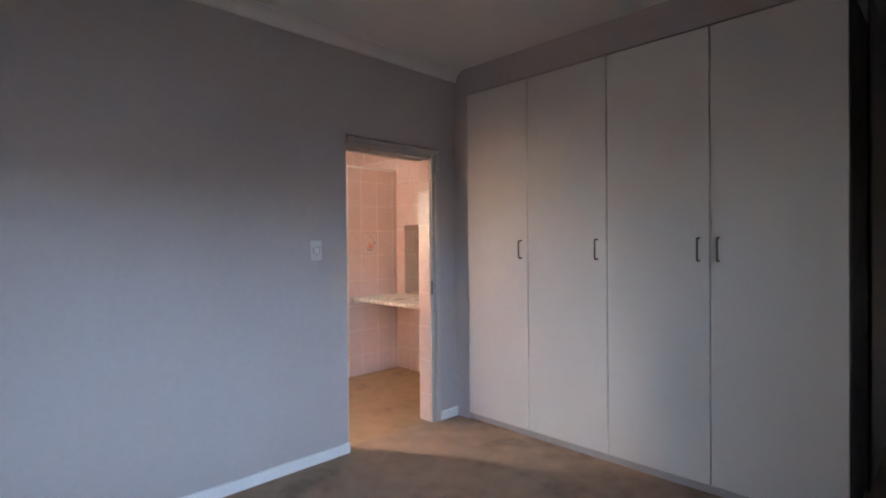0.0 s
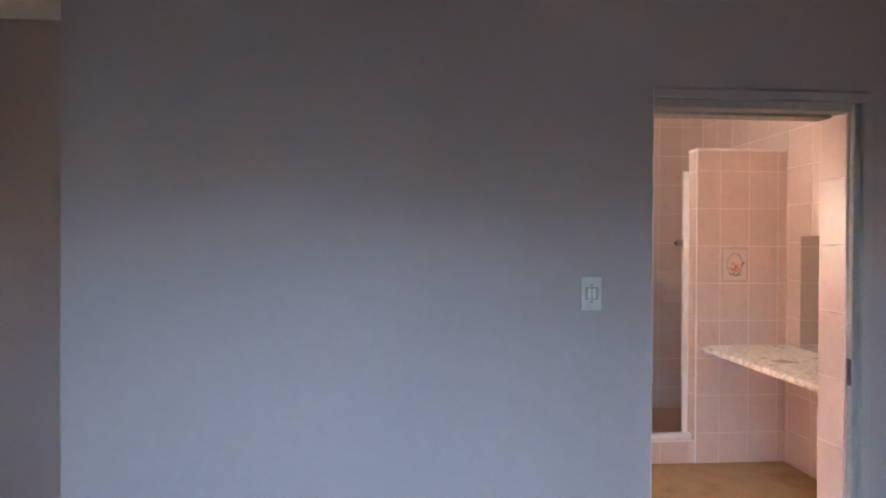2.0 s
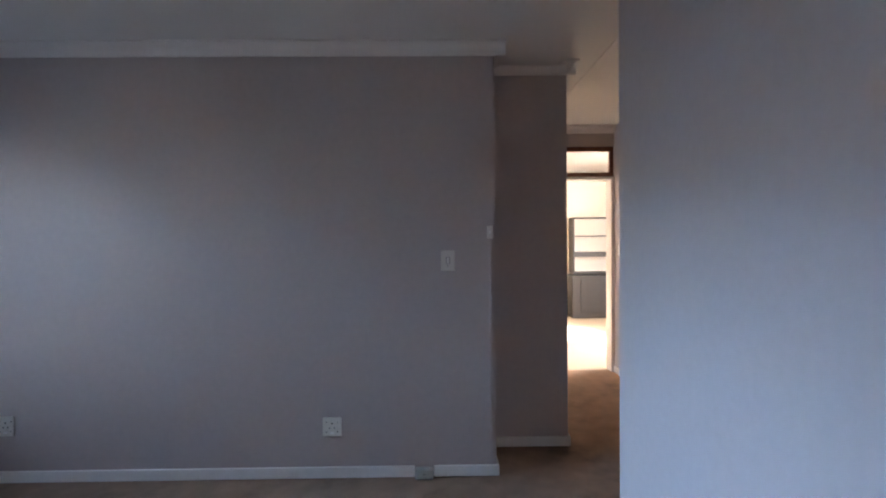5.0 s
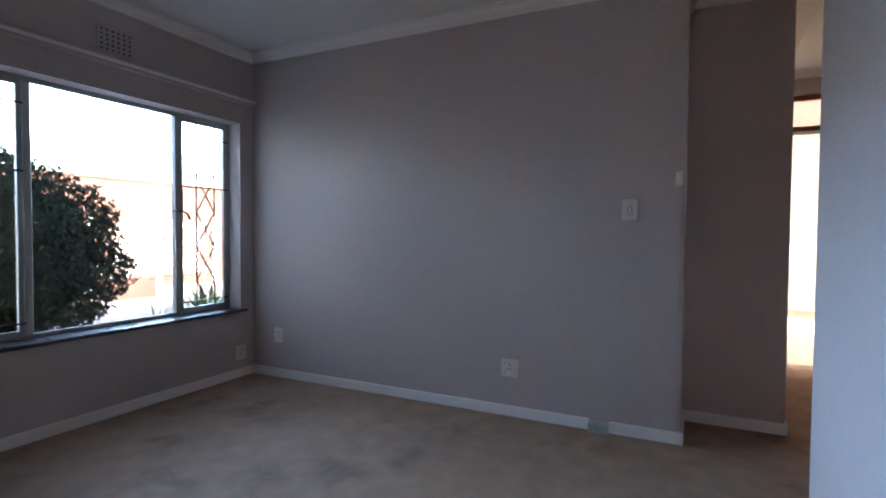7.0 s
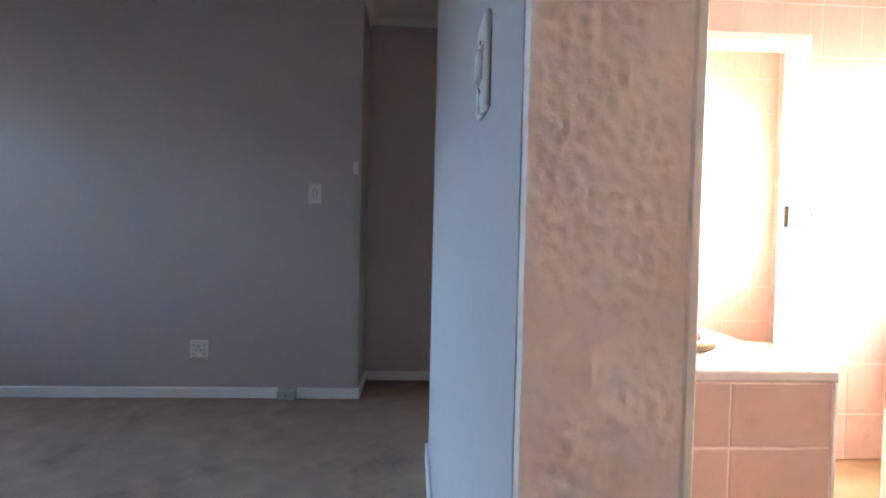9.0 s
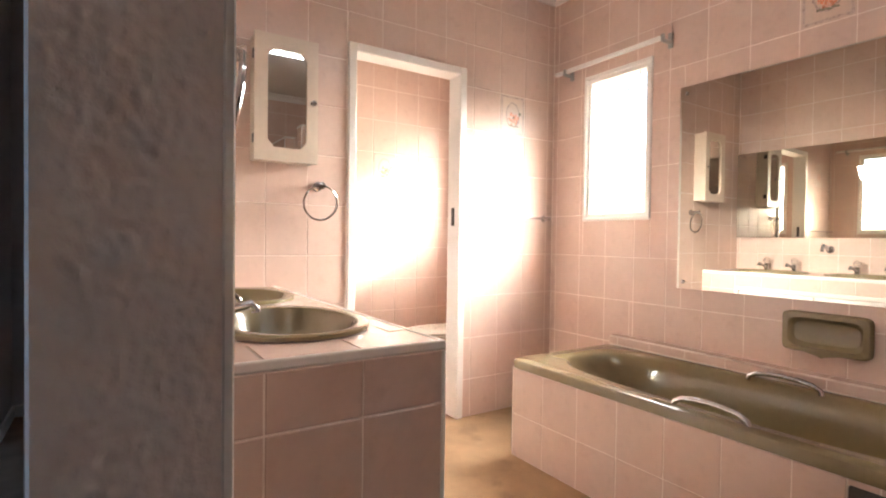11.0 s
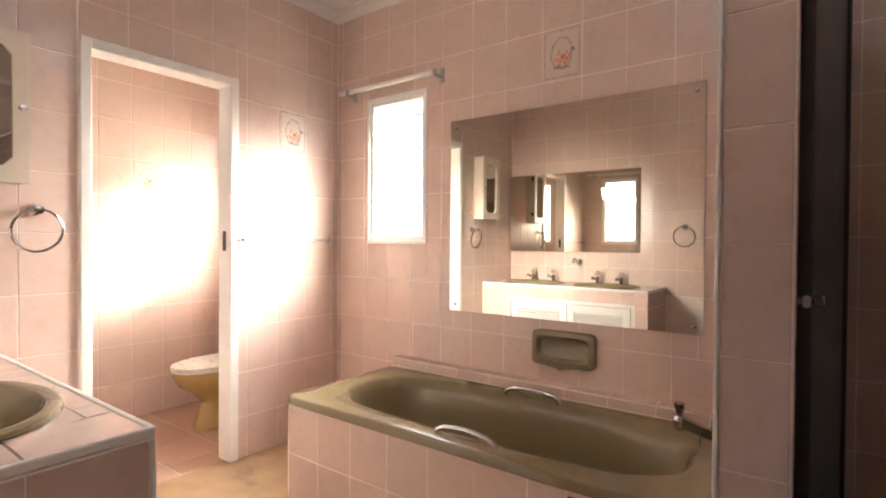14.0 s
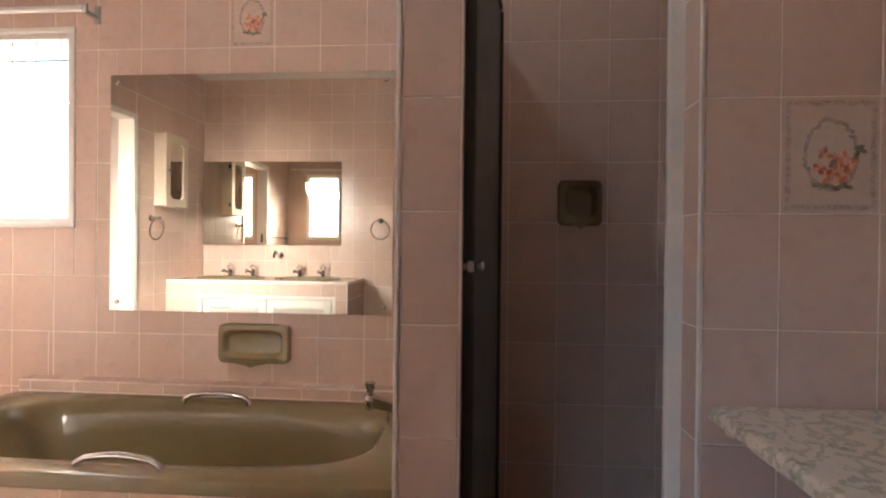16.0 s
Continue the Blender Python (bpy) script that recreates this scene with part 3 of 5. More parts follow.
part("track", boxes((-1.19, 1.5, 0.045, 0.062, -0.012, 0.006), bevel=0.003), M_WHITE, rail)


def air_vent(place, turn, nx, nz, w, hgt, material, label):
    v = thing("air_vent", label, "air vent", place, turn)
    # Black sheet imitates the shade inside the grille holes.
    part("backing", boxes((-w / 2, w / 2, -0.004, 0.002, -hgt / 2, hgt / 2)), M_BLACK, v)
    sx, sz = w / nx, hgt / nz
    bm = bmesh.new()
    for i in range(nx + 1):
        x = -w / 2 + i * sx
        box(bm, x - sx * 0.25, x + sx * 0.25, 0.002, 0.008, -hgt / 2, hgt / 2)
    for j in range(nz + 1):
        z = -hgt / 2 + j * sz
        box(bm, -w / 2, w / 2, 0.002, 0.0085, z - sz * 0.25, z + sz * 0.25)
    part("grille", bm, material, v)
    return v


air_vent((0.24, WY + 0.004, 2.42), 0, 6, 5, 0.215, 0.15, M_WALL, "painted square-holed wall air brick above the window")


def bath_window(name, x0, x1, label):
    w = thing(name, label, "window", ((x0 + x1) / 2, 2.60, BWZ0), kind="structure")
    W, H = (x1 - x0) / 2, BWZ1 - BWZ0
    part("window_frame", boxes((-W, W, -0.008, 0.03, 0, 0.022), (-W, W, -0.008, 0.03, H - 0.022, H), (-W, -W + 0.022, -0.008, 0.03, 0.022, H - 0.022), (W - 0.022, W, -0.008, 0.03, 0.022, H - 0.022), bevel=0.003), M_WHITE, w)
    part("casement", boxes((-W + 0.022, W - 0.022, 0.008, 0.034, 0.022, 0.046), (-W + 0.022, W - 0.022, 0.008, 0.034, H - 0.046, H - 0.022), (-W + 0.022, -W + 0.046, 0.008, 0.034, 0.046, H - 0.046), (W - 0.046, W - 0.022, 0.008, 0.034, 0.046, H - 0.046), bevel=0.002), M_WHITE, w)
    p = part("pane", boxes((-W + 0.04, W - 0.04, 0.018, 0.024, 0.04, H - 0.04)), M_FROST, w, "bright white window pane")
    p.visible_shadow = False
    bm = bmesh.new()
    for k in (-0.5, 0.0, 0.5):
        bar(bm, (k * W, 0.06, 0.01), (k * W, 0.06, H - 0.01), 0.004)
    bar(bm, (-W, 0.06, H - 0.13), (W, 0.06, H - 0.13), 0.005)
    part("burglar_bar", bm, M_STEELFRAME, w)
    return w


bath_window("window_2", BWX0, BWX1, "small white steel bathroom window, sunlit and overexposed")
bath_window("window_3", TWX0, TWX1, "small white steel toilet-room window")

# ---- outside ----
structure("ground", boxes((-90, 90, -140, 130, -0.55, -0.35)), M_GROUND, "dry open ground around the house", "ground")
structure("pavement", boxes((-9, 6, -13, -4.02, -0.37, -0.12)), M_PAVING, "pale concrete paving outside the bedroom window", "paving")


def bush(place, rx, rz, label, count=5200):
    b = thing("bush", label, "bush", place)
    stem = bmesh.new()
    for k in range(7):
        a = k * 0.9
        tube([(0.05 * math.cos(a), 0.05 * math.sin(a), 0), (0.25 * rx * math.cos(a), 0.25 * rx * math.sin(a), rz * 0.5), (0.55 * rx * math.cos(a), 0.55 * rx * math.sin(a), rz * 1.1)], 0.025, 6, stem)
    part("trunk", stem, M_BARK, b)
    rng = random.Random(5)
    verts, faces = [], []
    for k in range(count):
        d = Vector((rng.gauss(0, 1), rng.gauss(0, 1), rng.gauss(0, 1))).normalized()
        lump = 1 + 0.12 * noise.noise(d * 2.6) + 0.09 * noise.noise(d * 7)
        r = lump * (0.55 + 0.49 * rng.random() ** 0.5)
        c = Vector((d.x * rx * r, d.y * rx * r, rz + d.z * rz * r))
        n = Vector((rng.gauss(0, 1), rng.gauss(0, 1), rng.gauss(0, 1))).normalized()
        u = n.orthogonal().normalized() * rng.uniform(0.018, 0.042)
        v = n.cross(u).normalized() * u.length * 0.5
        i = len(verts)
        verts += [c - u, c + v * 0.9 + n * 0.006, c + u, c - v * 0.9 + n * 0.006]
        faces.append((i, i + 1, i + 2, i + 3))
    core = bmesh.new()
    bmesh.ops.create_icosphere(core, subdivisions=4, radius=1)
    i = len(verts)
    for v in core.verts:
        d = v.co.normalized()
        r = 0.80 * (1 + 0.12 * noise.noise(d * 2.6) + 0.09 * noise.noise(d * 7))
        verts.append(Vector((d.x * rx * r, d.y * rx * r, rz + d.z * rz * r)))
    faces += [tuple(i + v.index for v in f.verts) for f in core.faces]
    core.free()
    me = bpy.data.meshes.new("crown")
    me.from_pydata(verts, [], faces)
    me.materials.append(M_FOLIAGE)
    crown = new("crown", me)
    crown.parent = b
    return b


bush((0.15, -6.35, -0.12), 1.30, 1.02, "large dense dark-green rounded bush by the window", 42000)


def brick_wall(name, place, turn, length, rows, label):
    w = thing(name, label, "brick wall", place, turn)
    hgt = rows * 0.085
    part("mortar", boxes((0, length, 0.012, 0.22, 0, hgt)), M_MORTAR, w)
    bm = bmesh.new()
    for r in range(rows):
        off = -0.115 * (r % 2)
        n = int(length / 0.23) + 2
        for i in range(n):
            a, b = max(0, off + i * 0.23), min(length, off + i * 0.23 + 0.22)
            if b - a > 0.03:
                box(bm, a, b, 0.0, 0.1, r * 0.085 + 0.005, r * 0.085 + 0.08)
    stuff = part("bricks", bm, M_BRICK, w)
    tagged(stuff, kind="stuff")
    part("coping", boxes((-0.02, length + 0.02, -0.03, 0.25, hgt, hgt + 0.06), bevel=0.008), M_BRICK, w)
    return w


brick_wall("garden_wall", (-2.6, -12.0, -0.12), 180, 10.0, 29, "sunlit face-brick garden wall behind the patio")
post = thing("porch_post", "white-painted round porch post on the paving", "post", (-3.0, -8.0, -0.12))
part("shaft", turned([(0.06, 0.0), (0.06, 0.08), (0.045, 0.1), (0.045, 2.7)], 16), M_WHITE, post, smooth=True)
screen = thing("lattice_screen", "wooden lattice screen leaning before the brick wall", "lattice", (-6.4, -11.7, -0.12))
bm = bmesh.new()
for k in range(-6, 14):
    bar(bm, (k * 0.12, 0, 0.3), (k * 0.12 + 0.75, 0, 1.6), 0.012, 4)
    bar(bm, (k * 0.12 + 0.75, 0.02, 0.3), (k * 0.12, 0.02, 1.6), 0.012, 4)
part("lattice", bm, M_WHITE, screen)
part("post", boxes((-0.78, -0.72, -0.03, 0.04, 0, 1.7)), M_WHITE, screen)
part("post", boxes((2.34, 2.40, -0.03, 0.04, 0, 1.7)), M_WHITE, screen)


def planter(place, label):
    p = thing("planter", label, "planter", place)
    part("box", boxes((-0.5, 0.5, -0.2, 0.2, 0, 0.05), (-0.5, -0.46, -0.2, 0.2, 0.05, 0.34), (0.46, 0.5, -0.2, 0.2, 0.05, 0.34), (-0.46, 0.46, -0.2, -0.16, 0.05, 0.34), (-0.46, 0.46, 0.16, 0.2, 0.05, 0.34), (-0.46, 0.46, -0.16, 0.16, 0.05, 0.28)), M_BRICK, p)
    return p


planter((-4.1, -10.4, -0.12), "low face-brick planter on the patio")
rng = random.Random(9)
for k, (x, y, s) in enumerate(((-2.55, -6.4, 0.95), (-2.95, -6.8, 0.8), (-2.2, -6.9, 0.5))):
    plant = thing("spiky_plant", "green spiky-leaved plant growing by the paving", "plant", (x, y, -0.12), group="spiky plants by the paving")
    bm = bmesh.new()
    for i in range(34):
        a, e = rng.uniform(0, 6.28), rng.uniform(0.5, 1.35)
        L = s * rng.uniform(0.6, 1.0)
        w = 0.03 * s
        dirv = Vector((math.cos(a) * math.cos(e), math.sin(a) * math.cos(e), math.sin(e)))
        side = Vector((-math.sin(a), math.cos(a), 0)) * w
        p0, p1, p2 = Vector((0, 0, 0)), dirv * L * 0.55, dirv * L + Vector((0, 0, -0.12 * L))
        vs = [bm.verts.new(q) for q in (p0 - side, p0 + side, p1 + side, p1 - side, p2)]
        bm.faces.new(vs[:4])
        bm.faces.new((vs[3], vs[2], vs[4]))
    part("leaves", bm, M_SPIKE, plant)

# ---- bedroom things ----
ward = thing("wardrobe", "built-in cream wardrobe with four tall plain doors", "wardrobe", (3.06, 0, 0))
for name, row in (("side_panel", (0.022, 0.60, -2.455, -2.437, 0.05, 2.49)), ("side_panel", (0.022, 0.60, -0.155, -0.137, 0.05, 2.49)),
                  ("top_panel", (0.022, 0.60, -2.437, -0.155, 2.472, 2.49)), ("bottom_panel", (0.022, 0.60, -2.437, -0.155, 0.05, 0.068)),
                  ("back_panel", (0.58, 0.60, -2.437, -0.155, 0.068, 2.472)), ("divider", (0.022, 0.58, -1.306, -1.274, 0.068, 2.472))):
    # The south end panel is near-black: the shade there is put into its colour.
    part(name, boxes(row), M_TEAK_SHADE if row[3] < -2.43 else M_DOOR, ward)
part("plinth", boxes((0.03, 0.58, -2.45, -0.14, 0.0, 0.05)), M_GREYDOOR, ward, "grey plinth")
edges = (-0.140, -0.700, -1.287, -1.870, -2.452)
for i in range(4):
    a, b = edges[i + 1] + 0.004, edges[i] - 0.004
    d = part("door", boxes((0.0, 0.02, a, b, 0.055, 2.487), bevel=0.002), M_DOOR, ward)
    hy = (a + 0.05, a + 0.06, a + 0.05, b - 0.04)[i]
    hb = bmesh.new()
    tube([(0.0, hy, 1.25), (-0.028, hy, 1.25), (-0.034, hy, 1.256), (-0.034, hy, 1.364), (-0.028, hy, 1.37), (0.0, hy, 1.37)], 0.0055, 8, hb)
    part("handle", hb, M_DARKMETAL, d, "dark metal bow handle", smooth=True)


def switch_plate(place, turn, label, w=0.075, h=0.118, rockers=1, category="light switch", round_holes=False):
    """Lies on a wall; local -y points into the room."""
    s = thing("light_switch" if category == "light switch" else "wall_socket", label, category, place, turn)
    part("plate", boxes((-w / 2, w / 2, -0.009, 0.0, -h / 2, h / 2), bevel=0.003), M_PLASTIC, s)
    for k in range(rockers):
        x = (k - (rockers - 1) / 2) * 0.017
        part("rocker", boxes((x - 0.006, x + 0.006, -0.015, -0.009, -0.018, 0.018), bevel=0.002), M_WHITE, s)
    for z in (-0.03, 0.03):
        part("screw", tube([(0, -0.0085, z * h / 0.118), (0, -0.0105, z * h / 0.118)], 0.0028, 8), M_DARKMETAL, s)
    e = 0.0085 * rockers + 0.006
    part("surround", boxes((-e, e, -0.0105, -0.009, -0.022, 0.022), bevel=0.001), M_GREYDOOR, s)
    return s


def socket_plate(place, turn, label, w=0.118, h=0.118):
    s = thing("wall_socket", label, "wall socket", place, turn)
    part("plate", boxes((-w / 2, w / 2, -0.011, 0.0, -h / 2, h / 2), bevel=0.004), M_PLASTIC, s)
    for x, z, r in ((0.0, 0.022, 0.0055), (-0.014, -0.006, 0.0045), (0.014, -0.006, 0.0045), (-0.035, 0.03, 0.004), (-0.035, -0.03, 0.004), (0.035, 0.03, 0.004), (0.035, -0.03, 0.004)):
        # Solid black discs, colour in place of the dark inside the pin holes.
        part("painted_socket_hole", tube([(x, -0.0105, z), (x, -0.0122, z)], r, 8), M_BLACK, s)
    part("rocker", boxes((-0.012, 0.012, -0.016, -0.011, -0.045, -0.03), bevel=0.002), M_WHITE, s)
    return s


switch_plate((1.823, 0.0, 1.318), 0, "white double light switch on the grey wall by the bathroom door", 0.076, 0.122, 2)
switch_plate((WB, -0.746, 1.354), 90, "white light switch on the grey wall", 0.088, 0.13, 1)
switch_plate((-3.178, 1.155, 1.352), 0, "small white light switch on the hall wall", 0.07, 0.12, 1)
socket_plate((WB, -1.478, 0.322), 90, "white three-pin wall socket low on the grey wall")
socket_plate((WB, -3.49, 0.352), 90, "white wall socket near the window corner", 0.10, 0.125)
socket_plate((-0.766, WY, 0.204), 180, "white wall socket below the bedroom window", 0.11, 0.125)
bell = thing("bell_push", "small white bell push with a surface conduit on the wall corner", "bell push", (WB, -0.483, 1.528), 90)
part("plate", boxes((-0.018, 0.018, -0.014, 0, -0.04, 0.04), bevel=0.004), M_PLASTIC, bell)
part("button", boxes((-0.006, 0.006, -0.018, -0.014, -0.01, 0.01), bevel=0.002), M_WHITE, bell)
part("conduit", boxes((-0.006, 0.006, -0.008, 0, -1.45, -0.04)), M_WALL, bell)
jb = thing("floor_box", "small dark telephone junction box on the skirting", "junction box", (WB, -0.905, 0.0), 90)
part("body", boxes((-0.058, 0.058, -0.055, 0, 0.0, 0.062), bevel=0.006), M_STEELFRAME, jb)
part("knob", turned([(0.006, 0.0), (0.006, 0.004), (0.003, 0.006)], 10, (0, -0.055, 0.035), "y"), M_BLACK, jb)

# ---- hall things ----
hd = thing("hall_door", "closed grey-painted flush hall door with a cross handle", "door", (-1.822, 1.165, 0))
part("leaf", boxes((-0.402, 0.402, 0.0, 0.04, 0.008, 1.952), bevel=0.003), M_GREYDOOR, hd)
fr = part("door_frame", boxes((-0.548, -0.408, -0.022, 0.05, 0, 1.958), (0.408, 0.53, -0.022, 0.05, 0, 1.958), (-0.548, 0.53, -0.022, 0.05, 1.958, 2.085), (-0.57, 0.55, -0.04, 0.0, 2.085, 2.10), bevel=0.004), M_GREYDOOR, hd)
hb = bmesh.new()
cx, cz = -0.205, 1.07
tube([(cx, 0.0, cz), (cx, -0.085, cz)], 0.016, 12, hb)
part("handle_stem", hb, M_BLACK, hd, smooth=True)
for s in (-1, 1):
    hb = bmesh.new()
    tube([(cx - 0.075, -0.08, cz + s * 0.075), (cx, -0.092, cz), (cx + 0.075, -0.08, cz - s * 0.075)], 0.009, 8, hb)
    # Light and shade on the cross are put into the two arm colours.
    part("handle_arm", hb, M_PLASTIC if s == 1 else M_DARKMETAL, hd, "crossed handle bar coloured pale as if lit" if s == 1 else "crossed handle bar coloured dark as if shaded", smooth=True)
part("keyhole", turned([(0.0, -0.012), (0.022, -0.012), (0.026, 0.0), (0.0, 0.0)], 16, (-0.115, 0, 0.905), "y"), M_PLASTIC, hd, smooth=True)
part("closer", boxes((0.27, 0.36, -0.03, 0, 1.77, 1.90), bevel=0.005), M_GREYDOOR, hd)

db = thing("distribution_board", "white electrical distribution board with black breakers", "distribution board", (-2.745, 1.155, 1.805))
part("cover", boxes((-0.185, 0.185, -0.03, 0, -0.28, 0.285), bevel=0.006), M_PLASTIC, db)
for z in (0.09, -0.12):
    part("breaker", boxes((-0.12, 0.06, -0.045, -0.03, z - 0.035, z + 0.035), bevel=0.003), M_BLACK, db)
    part("label_strip", boxes((-0.13, 0.13, -0.034, -0.03, z - 0.075, z - 0.045)), M_WHITE, db)
part("meter", turned([(0.0, -0.10), (0.05, -0.10), (0.065, -0.07), (0.065, -0.03), (0.0, -0.03)], 20, (0.09, 0, 0.0), "y"), M_PLASTIC, db, smooth=True)
bb = thing("door_chime", "small white door chime box on the hall wall", "door chime", (-2.40, 1.155, 1.62))
part("case", boxes((-0.06, 0.06, -0.04, 0, -0.065, 0.065), bevel=0.008), M_PLASTIC, bb)
part("knob", turned([(0.0, -0.05), (0.028, -0.045), (0.034, -0.0), (0.0, 0.0)], 16, (-0.04, 0, 0.13), "y"), M_PLASTIC, bb, smooth=True)

lamp = thing("wall_lamp", "lit oval opal bulkhead lamp above the hall door", "wall lamp", (-1.87, 1.155, 2.262))
part("base", turned([(0.0, 0.0), (0.09, 0.0), (0.09, -0.03), (0.0, -0.03)], 24, (0, 0, 0), "y"), M_PLASTIC, lamp, smooth=True)
rings = []
for k in range(9):
    t = k / 8 * math.pi / 2
    rings.append([(0.118 * math.cos(t) * math.copysign(abs(math.cos(a)) ** 0.8, math.cos(a)) + 0.0, -0.03 - 0.085 * math.sin(t), 0.104 * math.cos(t) * math.copysign(abs(math.sin(a)) ** 0.8, math.sin(a))) for a in (2 * math.pi * i / 28 for i in range(28))])
part("shade", loft(rings), M_LAMP, lamp, "glowing ribbed opal glass", smooth=True)
av = thing("air_vent", "white slatted vent with a pipe rising from it", "air vent", (-1.707, 1.155, 2.44))
for k in range(4):
    part("slat", boxes((-0.095, 0.095, -0.02, 0, -0.062 + k * 0.036, -0.044 + k * 0.036), bevel=0.002), M_WHITE, av)
# Black sheet painted in for the shade between the slats.
part("backing", boxes((-0.09, 0.09, -0.006, 0, -0.062, 0.062)), M_BLACK, av)
pb = bmesh.new()
tube([(0.0, -0.012, 0.05), (0.0, -0.02, 0.17), (-0.012, -0.03, 0.235), (-0.05, -0.035, 0.275), (-0.075, -0.035, 0.285)], 0.016, 8, pb)
part("pipe", pb, M_GREYDOOR, av, smooth=True)

# ---- far room things ----
shelf = thing("bookcase", "dark wooden bookcase with open shelves over a louvred cupboard", "bookcase", (-7.22, 1.75, 0))
part("side_panel", boxes((-0.30, 0.02, -0.012, 0.012, 0.84, 1.88)), M_TEAK_SHADE, shelf)
part("side_panel", boxes((-0.30, 0.02, 0.788, 0.812, 0.84, 1.88)), M_TEAK_SHADE, shelf)
part("back_panel", boxes((-0.31, -0.30, -0.012, 0.812, 0.84, 1.88)), M_ROOMWHITE, shelf)
for z, t in ((1.86, 0.02), (1.52, 0.018), (1.14, 0.09), (0.82, 0.03)):
    part("shelf", boxes((-0.30, 0.03, 0.012, 0.788, z, z + t)), M_TEAK_SHADE, shelf)
part("cupboard", boxes((-0.32, 0.10, -0.05, 0.85, 0.0, 0.80), bevel=0.006), M_TEAK_SHADE, shelf)
dr = part("door", boxes((0.10, 0.12, 0.10, 0.52, 0.12, 0.72), bevel=0.003), M_TEAK_SHADE, shelf)
for k in range(10):
    part("slat", boxes((0.12, 0.128, 0.16, 0.46, 0.20 + k * 0.048, 0.222 + k * 0.048)), M_TEAK_SHADE, dr)
arch = thing("arched_frame", "tall orange pine arched frame standing on the far floor", "wooden frame", (-5.6, 0.42, 0), 90)
ab = bmesh.new()
tube([(-0.27, 0, 0), (-0.27, 0, 1.55)] + [(-0.27 * math.cos(a), 0, 1.55 + 0.27 * math.sin(a)) for a in (0.3, 0.6, 0.9, 1.2, 1.57, 1.94, 2.24, 2.54, 2.84)] + [(0.27, 0, 1.55), (0.27, 0, 0)], 0.035, 10, ab)
part("arch", ab, M_PINE, arch, smooth=True)
part("rail", boxes((-0.25, 0.25, -0.02, 0.02, 0.12, 0.2), bevel=0.005), M_PINE, arch)

# ---- bathroom things ----
bath = thing("bathtub", "built-in olive-green enamel bathtub in a tiled surround", "bathtub", (0, 0, 0))
BX0, BX1, BY0, BY1 = 0.575, 2.458, 1.770, 2.535
cx, cy, A, B = (BX0 + BX1) / 2, (BY0 + BY1) / 2, (BX1 - BX0) / 2, (BY1 - BY0) / 2
ix, iy = cx - 0.01, cy + 0.015
rings = [oval(cx, cy, 0.450, A, B, 30, 96), oval(cx, cy, 0.482, A, B, 30, 96), oval(cx, cy, 0.491, A - 0.005, B - 0.005, 28, 96), oval(cx, cy, 0.494, A - 0.014, B - 0.014, 26, 96),
         oval(ix, iy, 0.494, A - 0.130, B - 0.070, 3.3, 96), oval(ix, iy, 0.490, A - 0.138, B - 0.078, 3.2, 96), oval(ix, iy, 0.478, A - 0.152, B - 0.088, 3.1, 96), oval(ix, iy, 0.43, A - 0.172, B - 0.102, 3.0, 96),
         oval(ix + 0.03, iy, 0.25, A - 0.24, B - 0.13, 2.9, 96), oval(ix + 0.05, iy, 0.13, A - 0.29, B - 0.155, 2.8, 96), oval(ix + 0.06, iy, 0.09, A - 0.36, B - 0.20, 2.8, 96), oval(ix + 0.06, iy, 0.08, A - 0.5, B - 0.28, 2.6, 96)]
part("tub", loft(rings, cap_start=False), M_OLIVE, bath, smooth=True)
for y, x0, x1, lab in ((1.822, 1.45, 1.72, "front"), (2.452, 1.405, 1.69, "back")):
    gb = bmesh.new()
    tube([(x0, y, 0.488), (x0 + 0.006, y, 0.507), (x0 + 0.035, y, 0.522), (x0 + 0.09, y, 0.530), ((x0 + x1) / 2, y, 0.532), (x1 - 0.09, y, 0.530), (x1 - 0.035, y, 0.522), (x1 - 0.006, y, 0.507), (x1, y, 0.488)], 0.0105, 10, gb)
    part("grip", gb, M_CHROME, bath, "chrome hand grip", smooth=True)
body = structure("bath_surround", boxes((0.583, 2.464, 1.782, 1.85, 0, 0.450), (0.583, 0.66, 1.85, 2.606, 0, 0.450), (0.583, 2.464, 2.53, 2.606, 0.450, 0.540), (0.66, 2.464, 2.48, 2.606, 0, 0.450)), M_GROUT,
                 "pink-tiled bath surround with a narrow back ledge", "bath surround")
hatch = thing("access_hatch", "dark brown access hatch set in the bath surround", "access hatch", (2.165, 1.776, 0.28))
part("panel", boxes((-0.155, 0.155, -0.006, 0.006, -0.15, 0.15), bevel=0.003), M_BRONZE, hatch)

mx = thing("bath_mixer", "chrome wall-mounted bath mixer with a plug chain", "bath tap", (2.22, 2.36, 0.494))
part("body", turned([(0.0, 0.022), (0.012, 0.023), (0.021, 0.032), (0.024, 0.045), (0.024, 0.075), (0.020, 0.082), (0.0, 0.083)], 18), M_CHROME, mx, smooth=True)
part("knob", turned([(0.010, 0.083), (0.013, 0.092), (0.016, 0.104), (0.021, 0.116), (0.021, 0.128), (0.016, 0.132), (0.0, 0.132)], 10), M_CHROME, mx)
part("arm", loft([[(x, y - w, z - h), (x + 0.004, y + w, z - h), (x + 0.004, y + w, z + h), (x, y - w, z + h)] for x, y, z, w, h in
                  ((0.012, -0.004, 0.056, 0.015, 0.020), (0.09, -0.045, 0.052, 0.013, 0.017), (0.17, -0.085, 0.048, 0.013, 0.016), (0.234, -0.12, 0.046, 0.013, 0.016))]), M_CHROME, mx)
